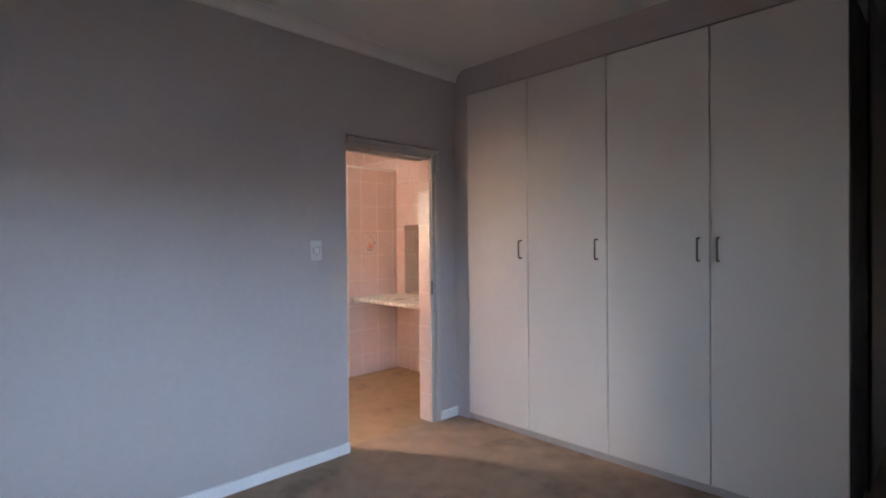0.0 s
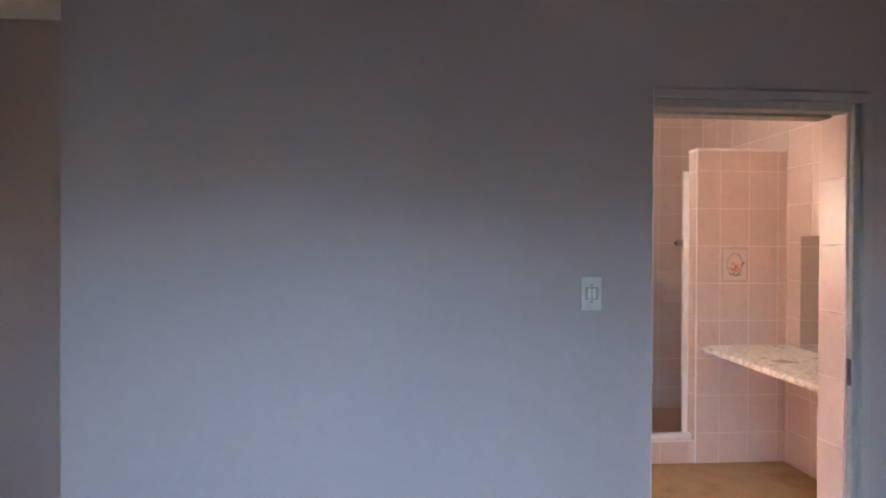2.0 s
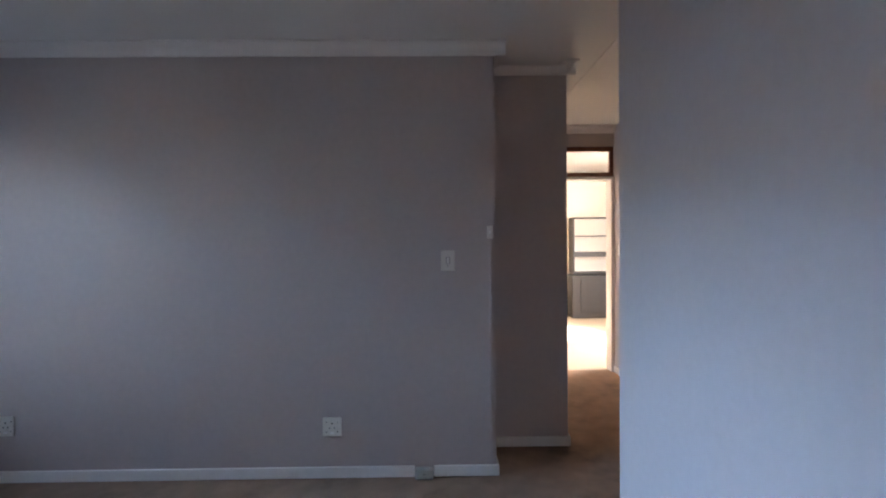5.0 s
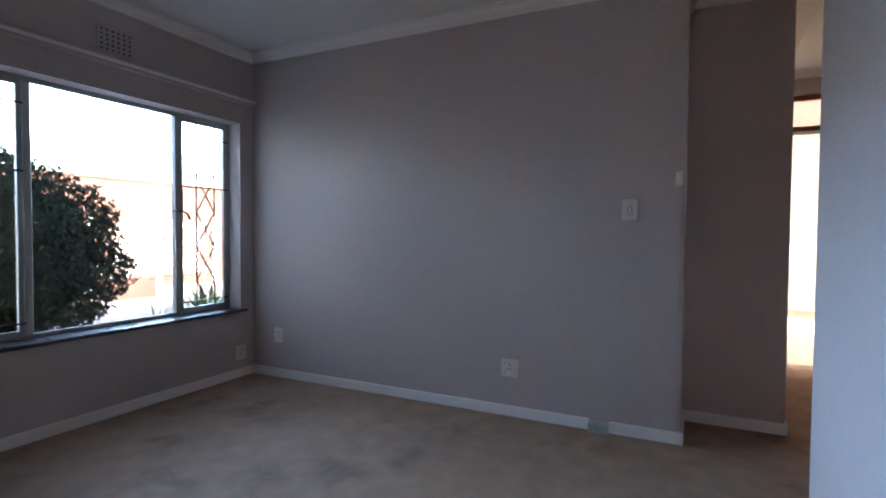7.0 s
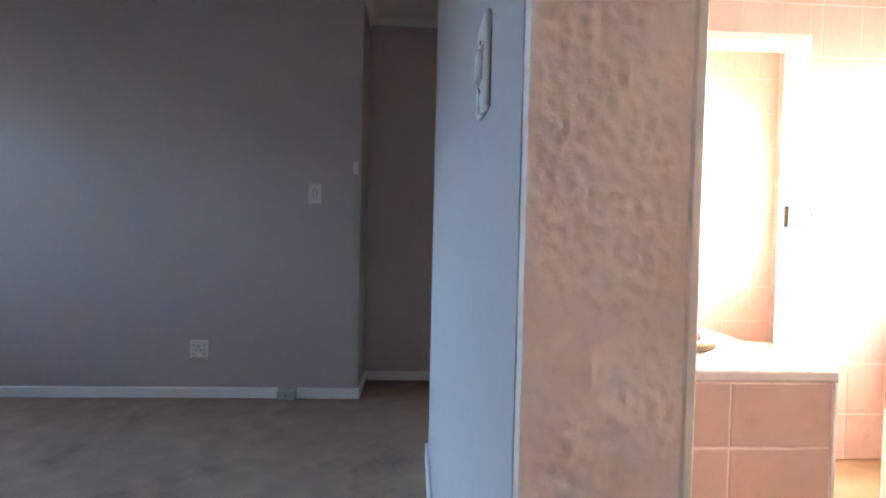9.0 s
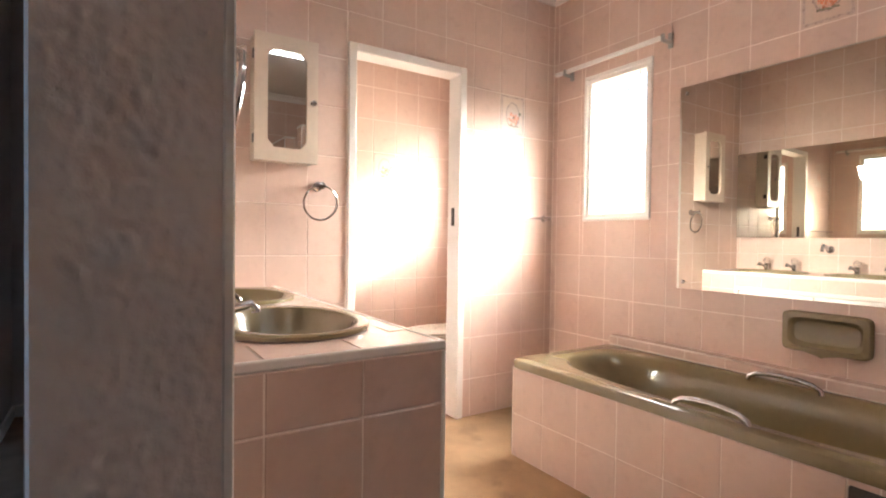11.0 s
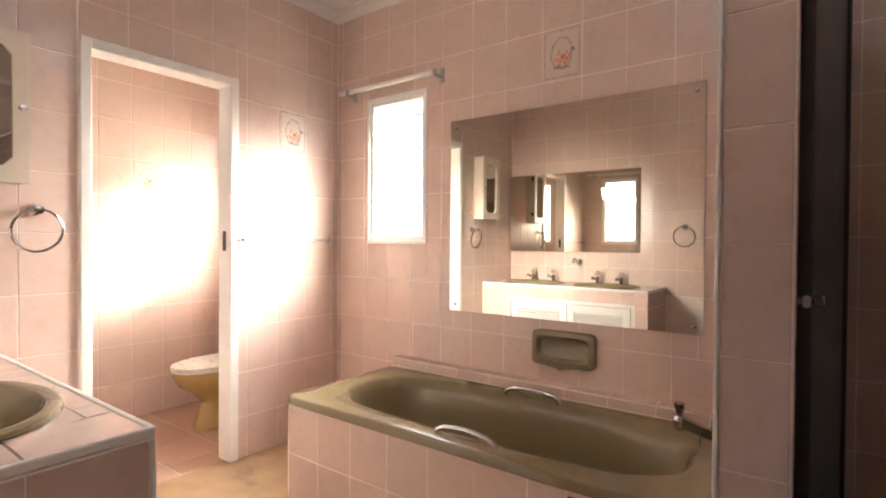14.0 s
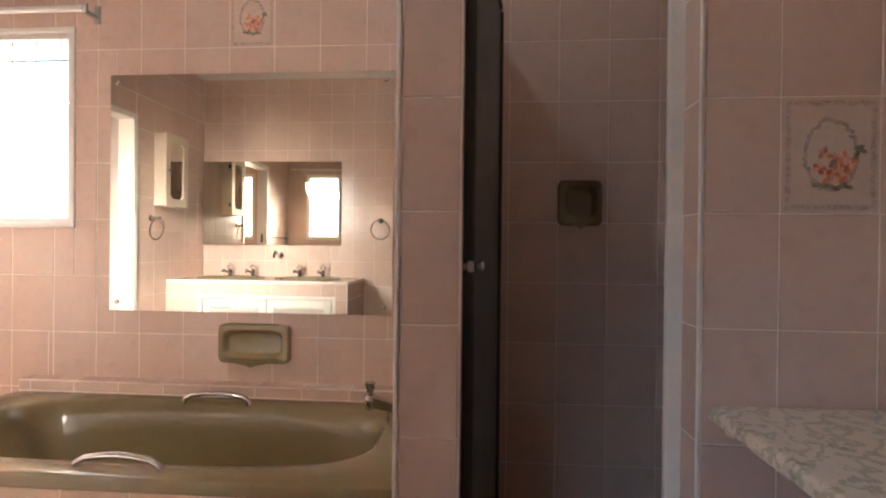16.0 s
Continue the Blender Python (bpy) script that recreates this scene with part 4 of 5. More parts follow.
part("rose", turned([(0.0, 0.205), (0.022, 0.205), (0.032, 0.228), (0.034, 0.2395), (0.0, 0.2395)], 18, (0, -0.12, 0.046), "x"), M_CHROME, mx, smooth=True)
part("spindle", turned([(0.008, 0.060), (0.008, 0.085)], 10, (0.17, -0.085, 0)), M_CHROME, mx, smooth=True)
part("cross_handle", turned([(0.0, 0.122), (0.011, 0.122), (0.014, 0.130), (0.014, 0.178), (0.011, 0.186), (0.0, 0.186)], 12, (0, -0.085, 0.088), "x"), M_CHROME, mx, smooth=True)
sb = bmesh.new()
tube([(0.085, -0.058, 0.060), (0.083, -0.062, 0.0), (0.079, -0.064, -0.08), (0.072, -0.066, -0.17)], 0.0028, 6, sb)
part("plug_chain", sb, M_DARKMETAL, mx)


def soap_dish(place, w, h, label):
    """Recessed wall soap holder; faces -y."""
    s = thing("soap_dish", label, "soap dish", place)
    ring = lambda a, b, y, n, dz=0: [(p[0], y, p[1] + dz) for p in ((q[0], q[1]) for q in oval(0, 0, 0, a, b, n, 40))]
    a, b = w / 2, h / 2
    rows = [ring(a, b, 0.0, 9), ring(a, b, -0.022, 9), ring(a - 0.006, b - 0.006, -0.032, 8), ring(a - 0.026, b - 0.024, -0.034, 6), ring(a - 0.034, b - 0.032, -0.026, 5), ring(a - 0.042, b - 0.040, -0.008, 4), ring(a - 0.07, b - 0.055, -0.004, 3)]
    part("dish", loft(rows, cap_start=False), M_OLIVE, s, smooth=True)
    part("lip", prism([(-a * 0.72, -b + 0.024), (a * 0.72, -b + 0.024), (a * 0.6, -b + 0.012), (a * 0.12, -b - 0.004), (0, -b - 0.012), (-a * 0.12, -b - 0.004), (-a * 0.6, -b + 0.012)], -0.05, -0.03, "y"), M_OLIVE, s)
    return s


soap_dish((1.648, 2.5985, 0.718), 0.325, 0.175, "olive ceramic soap dish set in the tiles above the bath")
soap_dish((3.056, 2.5985, 1.345), 0.182, 0.19, "olive ceramic soap dish on the shower wall")

bm_ = thing("bath_mirror", "large frameless rectangular mirror screwed above the bath", "mirror", (1.612, 2.599, 1.385))
part("glass", boxes((-0.650, 0.650, -0.006, -0.001, -0.532, 0.532)), M_MIRROR, bm_)
for x in (-0.615, 0.615):
    for z in (-0.495, 0.495):
        part("screw", turned([(0.0, -0.014), (0.009, -0.012), (0.011, -0.006), (0.0, -0.006)], 12, (x, 0, z), "y"), M_CHROME, bm_, smooth=True)
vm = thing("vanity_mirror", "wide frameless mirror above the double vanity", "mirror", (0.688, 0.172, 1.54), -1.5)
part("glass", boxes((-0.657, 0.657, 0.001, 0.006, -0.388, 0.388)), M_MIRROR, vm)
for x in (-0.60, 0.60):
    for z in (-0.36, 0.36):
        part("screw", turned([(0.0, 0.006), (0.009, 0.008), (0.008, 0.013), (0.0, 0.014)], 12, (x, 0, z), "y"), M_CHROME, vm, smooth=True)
nm = thing("dressing_mirror", "frameless mirror on the tiles over the dressing counter", "mirror", (3.7795, 0.86, 1.19))
part("glass", boxes((-0.006, -0.001, -0.58, 0.58, -0.37, 0.37)), M_MIRROR, nm)

# vanity
van = thing("vanity_unit", "pink-tiled double vanity with white louvred doors", "vanity", (0, 0, 0))
VX1, VY1, VZ = 1.562, 0.728, 0.858
part("carcass", boxes((VX1 - 0.10, VX1 - 0.006, 0.153, VY1 - 0.006, 0, 0.79), (0.02, 0.30, 0.153, VY1 - 0.006, 0, 0.79),
                      (0.30, VX1 - 0.10, 0.66, VY1 - 0.006, 0.735, 0.79), (0.30, VX1 - 0.10, 0.66, VY1 - 0.006, 0, 0.09)), M_GROUT, van)
BASINS = [(1.14, 0.462), (0.45, 0.462)]
top_holes = [(x - 0.252, x + 0.252, y - 0.184, y + 0.196) for x, y in BASINS]
part("top_board", boxes(*[(a, b, c, d, 0.80, 0.850) for a, b, c, d in rects(0.02, VX1 - 0.006, 0.153, VY1 - 0.006, top_holes)]), M_GROUT, van)
for x, y in BASINS:
    part("cut_tile", loft([oval(x, y + 0.006, 0.84, 0.254, 0.192, 40, 64), oval(x, y + 0.006, 0.8555, 0.254, 0.192, 40, 64), oval(x, y, 0.8555, 0.268, 0.2, 2.1, 64), oval(x, y, 0.84, 0.268, 0.2, 2.1, 64)], False, False), M_TILE, van)
part("edge_trim", boxes((0.02, VX1 - 0.006, VY1 - 0.014, VY1, 0.835, VZ), (VX1 - 0.014, VX1, 0.153, VY1, 0.835, VZ), bevel=0.005, seg=2), M_WHITE, van)
part("corner_trim", boxes((VX1 - 0.012, VX1, VY1 - 0.012, VY1, 0, 0.835), bevel=0.003), M_WHITE, van)
part("door_surround", boxes((0.30, 0.33, 0.69, 0.732, 0.09, 0.735), (VX1 - 0.13, VX1 - 0.10, 0.69, 0.732, 0.09, 0.735), (0.33, VX1 - 0.13, 0.69, 0.732, 0.705, 0.735), (0.33, VX1 - 0.13, 0.69, 0.732, 0.09, 0.12), bevel=0.003), M_WHITE, van)
xs = (0.335, 0.88, VX1 - 0.135)
for i in range(2):
    a, b = xs[i] + 0.003, xs[i + 1] - 0.003
    d = part("door", boxes((a, a + 0.06, 0.70, 0.722, 0.125, 0.70), (b - 0.06, b, 0.70, 0.722, 0.125, 0.70), (a + 0.06, b - 0.06, 0.70, 0.722, 0.635, 0.70), (a + 0.06, b - 0.06, 0.70, 0.722, 0.125, 0.19), bevel=0.002), M_WHITE, van)
    for k in range(14):
        z = 0.20 + k * 0.031
        part("slat", prism([(0.702, z), (0.708, z), (0.722, z + 0.026), (0.716, z + 0.026)], a + 0.06, b - 0.06, "x"), M_WHITE, d)
    kx = (b - 0.03) if i == 0 else (a + 0.03)
    part("knob", turned([(0.006, 0.722), (0.006, 0.735), (0.014, 0.742), (0.012, 0.752), (0.0, 0.754)], 12, (kx, 0, 0.5), "y"), M_DARKMETAL, d, smooth=True)


def basin(x, y, label):
    b = thing("basin", label, "basin", (x, y, VZ), group="basins of the vanity")
    rows = [oval(0, 0, 0.001, 0.285, 0.218, 2.1, 64), oval(0, 0, 0.010, 0.283, 0.216, 2.1, 64), oval(0, 0, 0.014, 0.272, 0.205, 2.1, 64), oval(0, 0.012, 0.010, 0.245, 0.172, 2.1, 64), oval(0, 0.012, -0.004, 0.235, 0.163, 2.1, 64),
            oval(0, 0.012, -0.06, 0.215, 0.148, 2.1, 64), oval(0, 0.01, -0.115, 0.16, 0.115, 2.1, 64), oval(0, 0.01, -0.135, 0.08, 0.06, 2, 64), oval(0, 0.01, -0.14, 0.02, 0.02, 2, 64)]
    part("bowl", loft(rows, cap_start=False), M_OLIVE, b, smooth=True)
    # A black disc stands for the shaded overflow opening.
    part("overflow", turned([(0.0, -0.003), (0.012, -0.003), (0.012, 0.003), (0.0, 0.003)], 12, (0.205, 0.06, -0.035), "x"), M_BLACK, b)
    part("waste", turned([(0.0, 0.0), (0.022, 0.0), (0.024, 0.004), (0.0, 0.005)], 16, (0, 0.01, -0.139)), M_CHROME, b, smooth=True)
    return b


basin(1.14, 0.462, "oval olive-green basin set in the tiled vanity top")
basin(0.45, 0.462, "oval olive-green basin at the far end of the vanity top")


def pillar_tap(x, y, label):
    t = thing("pillar_tap", label, "tap", (x, y, VZ), group="taps of the vanity")
    part("body", turned([(0.026, 0.0), (0.026, 0.008), (0.019, 0.014), (0.018, 0.055), (0.022, 0.062), (0.0, 0.064)], 16), M_CHROME, t, smooth=True)
    sp = bmesh.new()
    tube([(0, 0.0, 0.03), (0, 0.045, 0.042), (0, 0.10, 0.058), (0, 0.13, 0.066), (0, 0.142, 0.052), (0, 0.143, 0.044)], 0.0115, 10, sp)
    part("spout", sp, M_CHROME, t, smooth=True)
    part("knob", turned([(0.013, 0.064), (0.024, 0.07), (0.028, 0.085), (0.026, 0.105), (0.016, 0.114), (0.0, 0.115)], 8), M_CRYSTAL, t, "clear faceted acrylic knob")
    part("cap", turned([(0.010, 0.1155), (0.009, 0.119), (0.0, 0.12)], 12), M_CHROME, t, smooth=True)
    return t


for x in (0.32, 0.54, 0.98, 1.20):
    pillar_tap(x, 0.228, "chrome pillar tap with a clear acrylic knob")
ws = thing("wall_spout", "chrome swivel spout on the tiles between the basins", "tap", (0.77, 0.154, 1.055))
part("rose", turned([(0.0, 0.0), (0.032, 0.0), (0.026, 0.012), (0.0, 0.016)], 16, (0, 0, 0), "y"), M_CHROME, ws, smooth=True)
sp = bmesh.new()
tube([(0, 0.0, 0), (0, 0.05, 0.0), (0, 0.10, 0.03), (0, 0.13, 0.035), (0, 0.15, 0.01), (0, 0.155, -0.02)], 0.013, 10, sp)
part("spout", sp, M_CHROME, ws, smooth=True)

# wall cabinet
cab = thing("medicine_cabinet", "cream-painted wall cabinet with an octagonal mirror door", "cabinet", (0.0205, 0.60, 1.455))
part("body", boxes((0, 0.088, 0.004, 0.296, 0.004, 0.586), bevel=0.004), M_CREAM, cab)
outer = [(0.0, 0.0), (0.30, 0.0), (0.30, 0.59), (0.0, 0.59)]
inner = [(0.09, 0.065), (0.215, 0.065), (0.245, 0.10), (0.245, 0.49), (0.215, 0.525), (0.09, 0.525), (0.06, 0.49), (0.06, 0.10)]
dbm = bmesh.new()
for x in (0.088, 0.108):
    for r in (outer, inner):
        for a, b in r:
            dbm.verts.new((x, a, b))
dbm.verts.ensure_lookup_table()
V = dbm.verts
tri = ((0, 4, 11), (0, 1, 5, 4), (1, 6, 5), (1, 2, 7, 6), (2, 8, 7), (2, 3, 9, 8), (3, 10, 9), (3, 0, 11, 10))
for f in tri:
    dbm.faces.new([V[12 + i] for i in f])
    dbm.faces.new([V[i] for i in f[::-1]])
for base, n in ((0, 4), (4, 8)):
    for i in range(n):
        j = (i + 1) % n
        dbm.faces.new((V[base + i], V[base + j], V[12 + base + j], V[12 + base + i]))
bmesh.ops.recalc_face_normals(dbm, faces=dbm.faces[:])
door = part("door", dbm, M_CREAM, cab)
for z in (0.10, 0.49):
    part("hinge", boxes((0.070, 0.100, -0.003, 0.004, z - 0.02, z + 0.02)), M_DARKMETAL, cab, "small dark hinge")
part("mirror_panel", prism([(a, b) for a, b in inner], 0.0895, 0.098, "x"), M_MIRROR, door, "octagonal mirror panel")
part("knob", turned([(0.007, 0.108), (0.007, 0.118), (0.015, 0.124), (0.013, 0.134), (0.0, 0.136)], 14, (0, 0.272, 0.29), "x"), M_CHROME, door, smooth=True)


def towel_ring(place, turn, label):
    """Local +x points into the room."""
    t = thing("towel_ring", label, "towel ring", place, turn, group="towel rings")
    part("mount", turned([(0.024, 0.0), (0.024, 0.008), (0.015, 0.014), (0.012, 0.070), (0.018, 0.080), (0.0, 0.086)], 16, (0, 0, 0.085), "x"), M_CHROME, t, smooth=True)
    ring = tube([(0.056 + 0.014 * math.cos(a), 0.086 * math.sin(a), 0.086 * math.cos(a)) for a in (2 * math.pi * k / 40 for k in range(40))], 0.0055, 8, closed=True)
    part("ring", ring, M_CHROME, t, smooth=True)
    return t


towel_ring((0.0205, 0.935, 1.272), 0, "chrome towel ring on the pink tiles beside the toilet door")
towel_ring((1.72, 0.1535, 1.298), 90, "chrome towel ring on the tiles beside the vanity")
tr = thing("towel_rail", "thin chrome towel rail on the tiles beside the window", "towel rail", (0.0205, 2.185, 1.244))
rb = bmesh.new()
tube([(0.055, -0.32, 0), (0.055, 0.34, 0)], 0.0075, 10, rb)
part("rail", rb, M_CHROME, tr, smooth=True)
for y in (-0.325, 0.335):
    part("bracket", turned([(0.024, 0.0), (0.022, 0.006), (0.011, 0.012), (0.010, 0.05), (0.014, 0.06), (0.0, 0.066)], 14, (0, y, 0), "x"), M_CHROME, tr, smooth=True)
br = thing("blind_rail", "white curtain rod on brackets above the bathroom window", "curtain rod", (0.49, 2.6, 2.20))
part("rod", boxes((-0.40, 0.38, -0.07, -0.044, -0.013, 0.013), bevel=0.008, seg=2), M_WHITE, br)
for x in (-0.30, 0.405):
    part("bracket", boxes((x - 0.008, x + 0.008, -0.075, -0.001, -0.03, -0.016), (x - 0.012, x + 0.012, -0.012, -0.001, -0.05, 0.03), (x - 0.008, x + 0.008, -0.082, -0.07, -0.03, 0.01)), M_STEELFRAME, br)

# ceiling light
fl = thing("fluorescent_light", "lit white fluorescent batten on the bathroom ceiling", "ceiling light", (2.2, 1.28, 2.76))
part("housing", boxes((-0.032, 0.032, -0.62, 0.62, -0.042, 0.0), bevel=0.006), M_WHITE, fl)
part("tube", turned([(0.0, -0.585), (0.0125, -0.585), (0.0125, 0.585), (0.0, 0.585)], 14, (0, 0, -0.064), "y"), M_TUBE, fl, "glowing tube", smooth=True)
for y in (-0.6, 0.6):
    part("lamp_holder", boxes((-0.016, 0.016, y - 0.014, y + 0.014, -0.085, -0.042), bevel=0.004), M_PLASTIC, fl)

# toilet
wc = thing("toilet", "mustard ceramic toilet with a white plastic seat", "toilet", (-0.62, 2.12, 0))
rows = [oval(0, 0.06, 0.0, 0.115, 0.225, 2.4, 40), oval(0, 0.06, 0.02, 0.115, 0.225, 2.4, 40), oval(0, 0.06, 0.06, 0.104, 0.205, 2.3, 40), oval(0, 0.06, 0.17, 0.085, 0.180, 2.2, 40), oval(0, 0.03, 0.24, 0.105, 0.205, 2.1, 40),
        oval(0, 0.0, 0.29, 0.160, 0.255, 2.1, 40), oval(0, -0.01, 0.36, 0.185, 0.285, 2.1, 40), oval(0, -0.01, 0.385, 0.187, 0.288, 2.1, 40), oval(0, -0.01, 0.39, 0.180, 0.280, 2.1, 40)]
part("pan", loft(rows), M_MUSTARD, wc, smooth=True)
part("seat", loft([oval(0, -0.015, 0.392, 0.186, 0.285, 2.2, 40), oval(0, -0.015, 0.408, 0.190, 0.290, 2.2, 40), oval(0, -0.015, 0.412, 0.185, 0.285, 2.2, 40)]), M_PLASTIC, wc, smooth=True)
part("lid", loft([oval(0, -0.015, 0.414, 0.188, 0.288, 2.2, 40), oval(0, -0.015, 0.428, 0.190, 0.290, 2.2, 40), oval(0, -0.015, 0.438, 0.165, 0.265, 2.2, 40)]), M_PLASTIC, wc, smooth=True)
part("cistern", boxes((-0.2, 0.2, 0.29, 0.475, 0.42, 0.80), bevel=0.025, seg=3), M_MUSTARD, wc, smooth=True)

# shower
sd = thing("shower_door", "open smoked shower door in a dark bronze frame", "shower door", (2.618, 1.615, 0), -8)
part("door_frame", boxes((-0.014, 0.014, 0.0, 0.035, 0.17, 2.02), (-0.014, 0.014, 0.595, 0.62, 0.17, 1.985), (-0.012, 0.012, 0.035, 0.595, 0.17, 0.20), (-0.012, 0.012, 0.035, 0.595, 1.985, 2.01), bevel=0.004), M_BRONZE, sd)
part("panel", boxes((-0.004, 0.004, 0.03, 0.60, 0.19, 1.99)), M_SMOKE, sd, "translucent smoked panel")
part("handle", boxes((0.014, 0.032, 0.02, 0.05, 1.10, 1.122), (-0.016, 0.014, -0.010, 0.03, 1.103, 1.119), bevel=0.003), M_CHROME, sd)
part("catch", boxes((0.0, 0.014, -0.014, 0.0, 1.098, 1.124), bevel=0.003), M_PLASTIC, sd)
structure("shower_frame", boxes((3.099, 3.141, 1.6815, 1.702, 0.15, 2.02), (2.606, 3.141, 1.620, 1.660, 0.158, 0.19), bevel=0.004), M_WHITE,
          "pale aluminium frame and sill of the shower opening", "shower frame")
structure("wall_cap", boxes((3.135, 3.78, 1.576, 1.690, 2.152, 2.166), (2.456, 2.608, 1.546, 2.6, 2.152, 2.166), bevel=0.003), M_WHITE, "white capping strip along the low shower walls", "trim")
structure("corner_bead", boxes((2.047, 2.0585, 0.147, 0.158, 0, 1.990), (2.452, 2.462, 1.545, 1.556, 0, 2.15), (3.1295, 3.1375, 1.5745, 1.5825, 0, 2.15), bevel=0.002), M_WHITE, "white edging bead on the tiled corners", "trim")
sr = thing("shower_fitting", "chrome shower arm and rose on the shower wall", "shower head", (3.78, 2.2, 2.08))
ab = bmesh.new()
tube([(0, 0, 0), (-0.15, 0, 0.03), (-0.26, 0, 0.01), (-0.31, 0, -0.05)], 0.011, 10, ab)
part("arm", ab, M_CHROME, sr, smooth=True)
part("rose", turned([(0.014, 0.0), (0.018, -0.02), (0.05, -0.05), (0.05, -0.06), (0.0, -0.06)], 18, (-0.315, 0, -0.05)), M_CHROME, sr, smooth=True)
sm = thing("shower_taps", "dark chrome shower taps on the shower wall", "tap", (3.62, 2.6, 1.52))
for x in (-0.07, 0.07):
    part("tap", turned([(0.0, -0.08), (0.026, -0.08), (0.028, -0.05), (0.012, -0.045), (0.012, -0.01), (0.03, 0.0), (0.0, 0.0)], 12, (x, 0, 0), "y"), M_CHROME, sm, smooth=True)
part("pipe", boxes((-0.1, 0.1, -0.012, 0.0, -0.012, 0.012), bevel=0.004), M_CHROME, sm)

# dressing counter
ctr = thing("dressing_counter", "veined white laminate dressing counter on the bathroom wall", "counter", (0, 0, 0.78))
part("counter_top", boxes((3.150, 3.78, 0.28, 1.572, 0.0, 0.036), bevel=0.012, seg=3), M_MARBLE, ctr, smooth=True)
part("bracket", boxes((3.19, 3.78, 1.545, 1.572, -0.03, 0.0), (3.755, 3.78, 0.28, 1.545, -0.03, 0.0)), M_WHITE, ctr)


# ---- tiles, piece by piece ----
def decor(u, v, w=PU, h=PV):
    """The picture on a decor tile: a speckled border, an oval wreath, a bunch of flowers and leaves."""
    rg = random.Random(3)
    top = 0.0063
    border, dash, wreath, rose, petal, leaf = [bmesh.new() for _ in range(6)]
    for a0, a1, b0, b1 in ((0.008, w - 0.008, 0.008, 0.021), (0.008, w - 0.008, h - 0.021, h - 0.008), (0.008, 0.021, 0.021, h - 0.021), (w - 0.021, w - 0.008, 0.021, h - 0.021)):
        box(border, u + a0, u + a1, v + b0, v + b1, 0.006, top)
        along_u = a1 - a0 > b1 - b0
        length = (a1 - a0) if along_u else (b1 - b0)
        k = 0.004
        while k < length - 0.012:
            d = rg.uniform(0.004, 0.011)
            o = rg.uniform(0.003, 0.006)
            q = (u + a0 + k, u + a0 + k + d, v + b0 + o, v + b0 + o + 0.004) if along_u else (u + a0 + o, u + a0 + o + 0.004, v + b0 + k, v + b0 + k + d)
            box(dash, *q, top, top + 0.0003)
            k += d + rg.uniform(0.003, 0.009)
    cu, cv = u + w / 2, v + h / 2

    def spot(bm, x, y, a, b, turn, z):
        c, s = math.cos(turn), math.sin(turn)
        ring = [(a * math.cos(i * 1.0472), b * math.sin(i * 1.0472)) for i in range(6)]
        bm.faces.new([bm.verts.new((x + c * p - s * q, y + s * p + c * q, z)) for p, q in ring])

    for k in range(54):
        t = 2 * math.pi * k / 54
        r = rg.uniform(0.98, 1.08)
        spot(wreath, cu + 0.052 * r * math.cos(t), cv + 0.074 * r * math.sin(t), 0.0075, 0.0046, t + rg.uniform(0.6, 2.4), top + 0.00004 * k)
    for k, (x, y) in enumerate(((-0.016, 0.004), (0.006, -0.008), (0.026, -0.006), (-0.024, -0.030), (0.004, -0.034), (0.028, -0.030), (-0.008, -0.052), (0.018, -0.050), (0.040, -0.018))):
        for i in range(5):
            t = i * 1.257 + rg.uniform(-0.3, 0.3)
            spot(rose if (i + k) % 2 else petal, cu + x + 0.008 * math.cos(t), cv + y + 0.008 * math.sin(t), 0.0085, 0.006, t, top + 0.0022 + 0.00003 * (5 * k + i))
    for x, y, t in ((0.056, 0.016, 0.3), (0.062, 0.010, -0.5), (0.054, 0.006, 1.2), (-0.012, -0.068, 0.2), (0.006, -0.072, -0.4), (0.020, -0.068, 0.6), (0.034, -0.070, -0.2), (0.002, -0.018, 0.9), (-0.03, -0.066, 0.1)):
        spot(leaf, cu + x, cv + y, 0.013, 0.0055, t, top + 0.0038)
    return (("border_print", border, M_BORDER), ("dash_print", dash, M_LEAF), ("wreath_print", wreath, M_LEAF), ("flower_print", rose, M_ROSE), ("petal_print", petal, M_PETAL), ("leaf_print", leaf, M_GREEN))


def decor_tile(parent, m, u, v, name="decor_tile"):
    ob = new(name, tile_mesh(PU - 0.004, PV - 0.004, 0.006, M_DECOR, M_GROUT))
    ob.matrix_world = m @ Matrix.Translation((u + 0.002, v + 0.002, 0))
    keep = ob.matrix_world.copy()
    ob.parent = parent
    ob.matrix_parent_inverse = parent.matrix_world.inverted()
    ob.matrix_basis = keep
    tagged(ob, "decor tile with a printed flower basket")
    for print_name, bm, material in decor(u, v):
        p = part(print_name, bm, material)
        p.parent = ob
        p.matrix_parent_inverse = (m @ Matrix.Translation((u + 0.002, v + 0.002, 0))).inverted() @ m
    return ob


Z0 = -0.0245
Z0P = -0.05
F_M = plane_frame((0, 2.606, 0), (1, 0, 0), (0, 0, 1))
F_T = plane_frame((0.013, 0, 0), (0, 1, 0), (0, 0, 1))
F_V = plane_frame((4, 0.1475, 0), (-1, 0, 0), (0, 0, 1))
F_R = plane_frame((3.786, 4, 0), (0, -1, 0), (0, 0, 1))


def flat_holes(u, v):
    return (u, u + PU, v, v + PV)


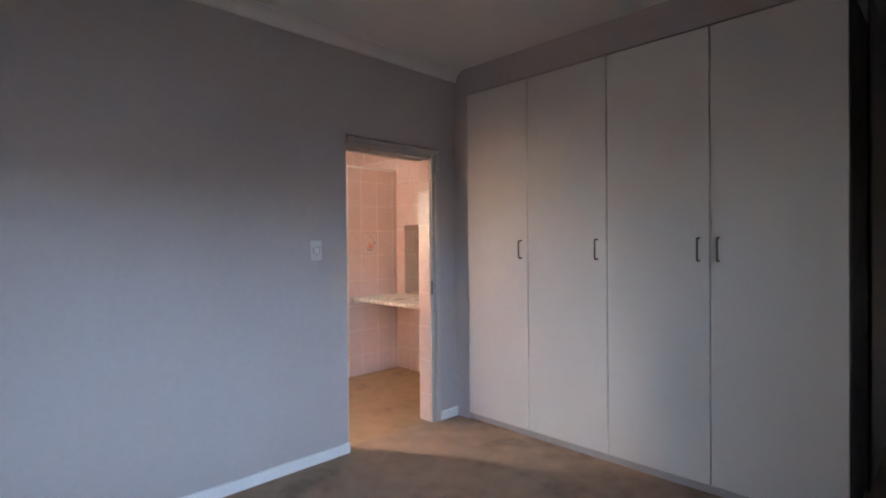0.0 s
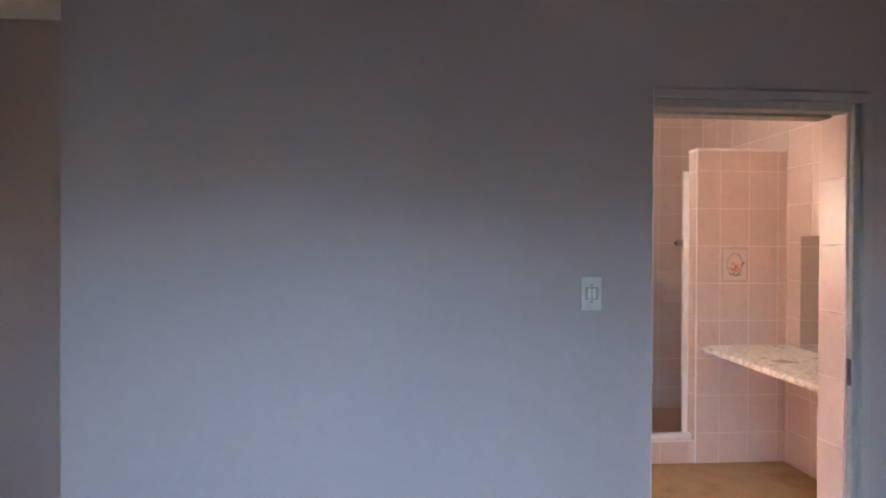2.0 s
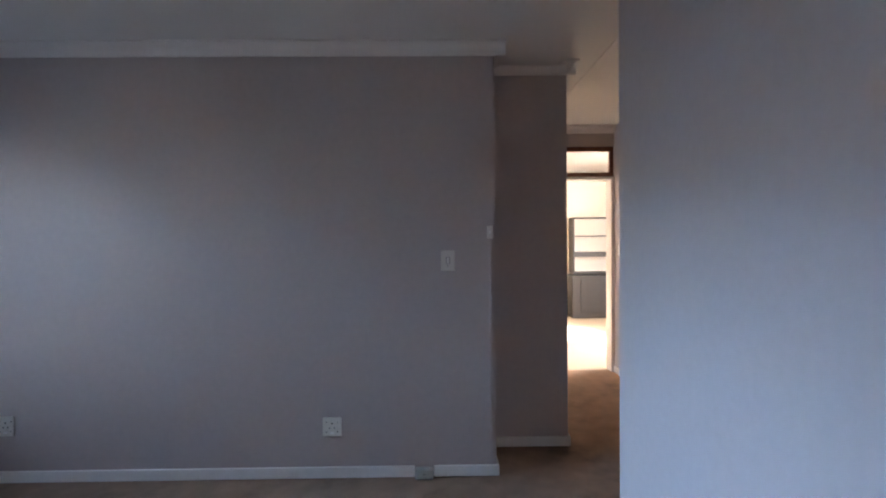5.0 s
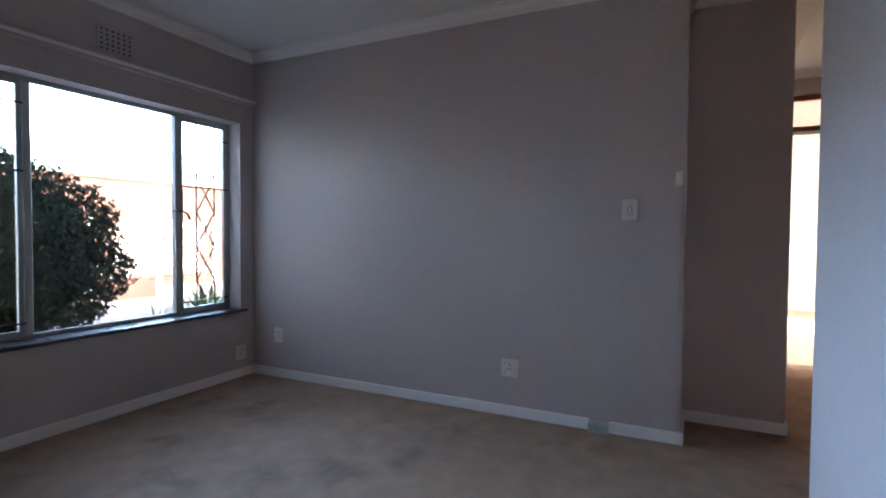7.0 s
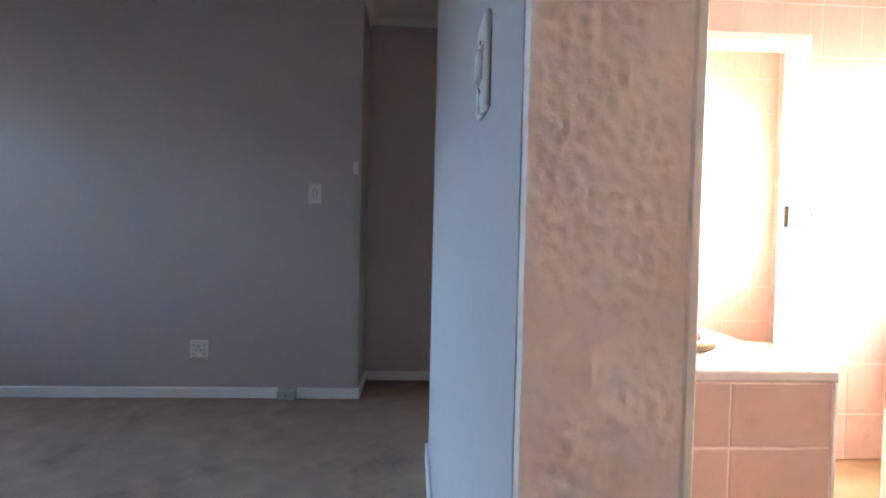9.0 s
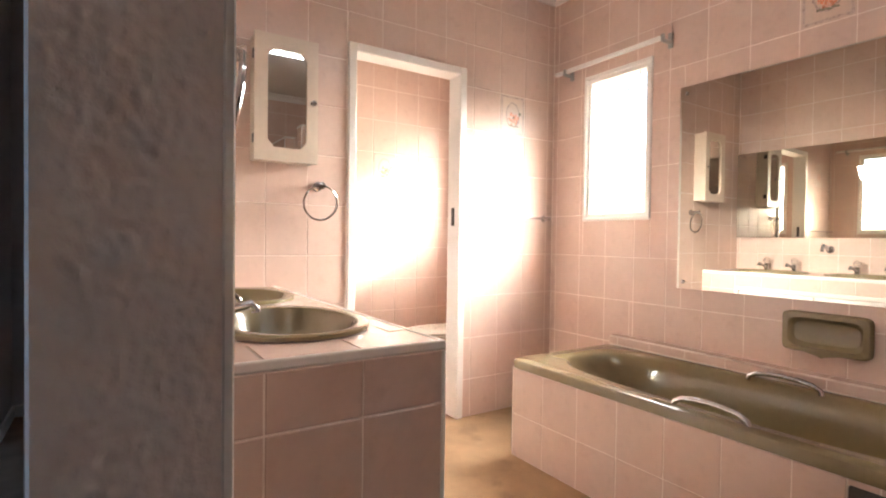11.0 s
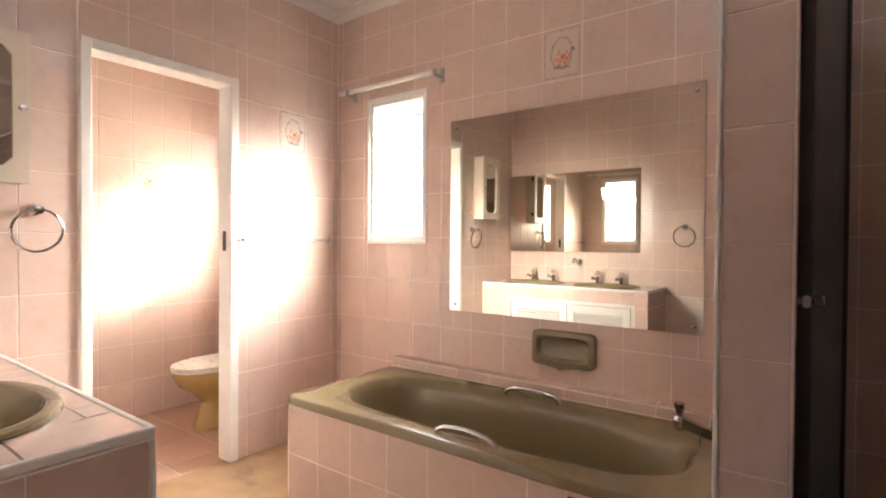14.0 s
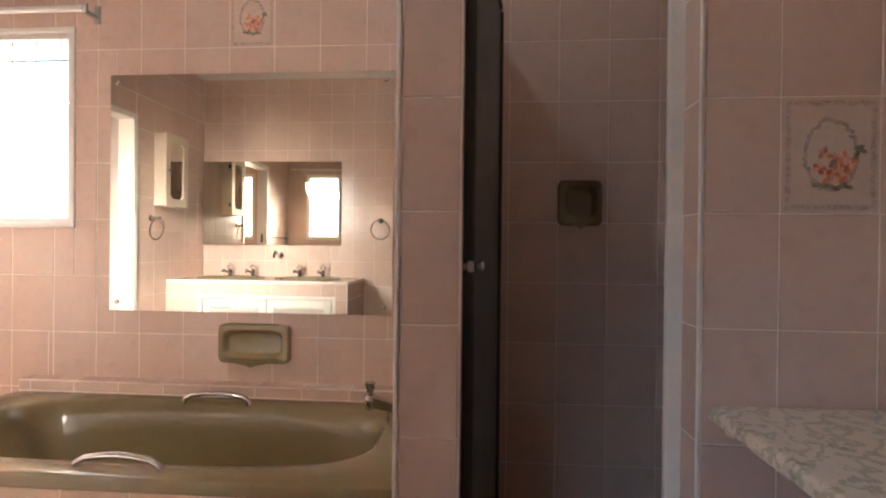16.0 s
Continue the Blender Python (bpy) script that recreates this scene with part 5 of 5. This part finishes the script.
zd = Z0 + 8 * PV
ud = 1.515
tiling(wall_m, F_M, (0.02, 3.78), (0.0, 2.70), (PU, PV), (ud, Z0), holes=[(BWX0, BWX1, BWZ0, BWZ1), flat_holes(ud, zd), (0.66, 2.46, 0.0, 0.52), (2.456, 2.608, 0, 2.15), (0.98, 2.24, 0.87, 1.90)])
decor_tile(wall_m, F_M, ud, zd)
yd = 2.13
zt = Z0 + 7 * PV
tiling(wall_t, F_T, (0.153, 2.6), (0.0, 2.70), (PU, PV), (yd, Z0), holes=[(1.10, 1.86, 0, 2.135), flat_holes(yd, zt)])
decor_tile(wall_t, F_T, yd, zt)
tiling(wall_v, F_V, (4 - 2.05, 4 - 0.02), (0.78, 2.70), (PU, PV), (0.06, Z0), holes=[(4 - 1.33, 4 - 0.045, 1.16, 1.92)])
tiling(wall_v, F_V, (4 - 3.78, 4 - 2.818), (0.0, 2.70), (PU, PV), (0.06, Z0))
tiling(wall_r, F_R, (4 - 2.6, 4 - 0.153), (0.0, 2.70), (PU, PV), (1.40, Z0))
tiling(wall_j, plane_frame((2.818, 0.15, 0), (0, -1, 0), (0, 0, 1)), (0.0, 0.128), (0.0, 1.99), (0.3, PV), (-0.05, Z0P))
# shower pier: front, bath side, shower side
tiling(wall_p, plane_frame((2.464, 1.556, 0), (1, 0, 0), (0, 0, 1)), (0.0, 0.136), (0.0, 2.15), (0.3, PV), (-0.05, Z0P))
tiling(wall_p, plane_frame((2.464, 2.606, 0), (0, -1, 0), (0, 0, 1)), (0.0, 1.05), (0.47, 2.15), (PU, PV), (0.0, Z0))
tiling(wall_p, plane_frame((2.600, 1.556, 0), (0, 1, 0), (0, 0, 1)), (0.0, 1.045), (0.05, 2.15), (PU, PV), (0.0, Z0))
# shower front wall
F_N = plane_frame((0, 1.586, 0), (1, 0, 0), (0, 0, 1))
un = 3.304
zn = Z0P + 5 * PV
tiling(wall_n, F_N, (3.141, 3.78), (0.0, 2.15), (PU, PV), (un, Z0P), holes=[flat_holes(un, zn)])
decor_tile(wall_n, F_N, un, zn)
tiling(wall_n, plane_frame((3.141, 1.6815, 0), (0, -1, 0), (0, 0, 1)), (0.0, 0.097), (0.15, 2.15), (0.3, PV), (-0.02, Z0P))
tiling(wall_n, plane_frame((0, 1.590, 0), (1, 0, 0), (0, 0, 1)), (2.605, 3.135), (0.0, 0.15), (PU, PV), (un, Z0P))
# bath surround
tiling(body, plane_frame((0, 1.782, 0), (1, 0, 0), (0, 0, 1)), (0.583, 2.46), (0.0, 0.448), (0.2125, 0.235), (0.5925, -0.02), holes=[(2.005, 2.325, 0.13, 0.428)])
tiling(body, plane_frame((0.583, 2.6, 0), (0, -1, 0), (0, 0, 1)), (0.0, 0.818), (0.0, 0.448), (0.2125, 0.235), (0.02, -0.02))
tiling(body, plane_frame((0, 2.530, 0.540), (1, 0, 0), (0, 1, 0)), (0.583, 2.46), (0.0, 0.07), (PU, 0.2), (0.64, -0.05))
tiling(body, plane_frame((0, 2.5335, 0), (1, 0, 0), (0, 0, 1)), (0.583, 2.46), (0.496, 0.539), (PU, 0.2), (0.64, 0.40))
# vanity
tiling(van, plane_frame((VX1 - 0.006, 0, 0), (0, 1, 0), (0, 0, 1)), (0.153, VY1 - 0.012), (0.0, 0.835), (PU, PV), (0.514, 0.710 - 3 * PV))
tiling(van, plane_frame((4, VY1 - 0.006, 0), (-1, 0, 0), (0, 0, 1)), (4 - VX1 + 0.012, 4 - 0.02), (0.0, 0.835), (PU, PV), (2.45, 0.710 - 3 * PV), holes=[(4 - VX1 + 0.10, 4 - 0.30, 0.09, 0.735)])
tiling(van, plane_frame((0, 0, 0.850), (1, 0, 0), (0, 1, 0)), (0.02, VX1 - 0.014), (0.153, VY1 - 0.014), (0.2575, 0.2075), (0.02, 0.514), holes=top_holes, joint=M_DIRTY)
# toilet room
tiling(bpy.data.objects["wall_toilet_west"], plane_frame((-1.207, 0, 0), (0, 1, 0), (0, 0, 1)), (1.40, 2.6), (0.0, 2.70), (PU, PV), (1.815, -0.005), holes=[flat_holes(1.815, -0.005 + 6 * PV)])
decor_tile(bpy.data.objects["wall_toilet_west"], plane_frame((-1.207, 0, 0), (0, 1, 0), (0, 0, 1)), 1.815, -0.005 + 6 * PV)
tiling(wall_m, F_M, (-1.2, -0.09), (0.0, 2.70), (PU, PV), (-1.2, Z0), holes=[(TWX0, TWX1, BWZ0, BWZ1)])
tiling(floor_wc, plane_frame((0, 0, -0.006), (1, 0, 0), (0, 1, 0)), (-1.2, -0.035), (1.07, 2.6), (0.33, 0.33), (-1.2, 1.25), material=M_GTILE)
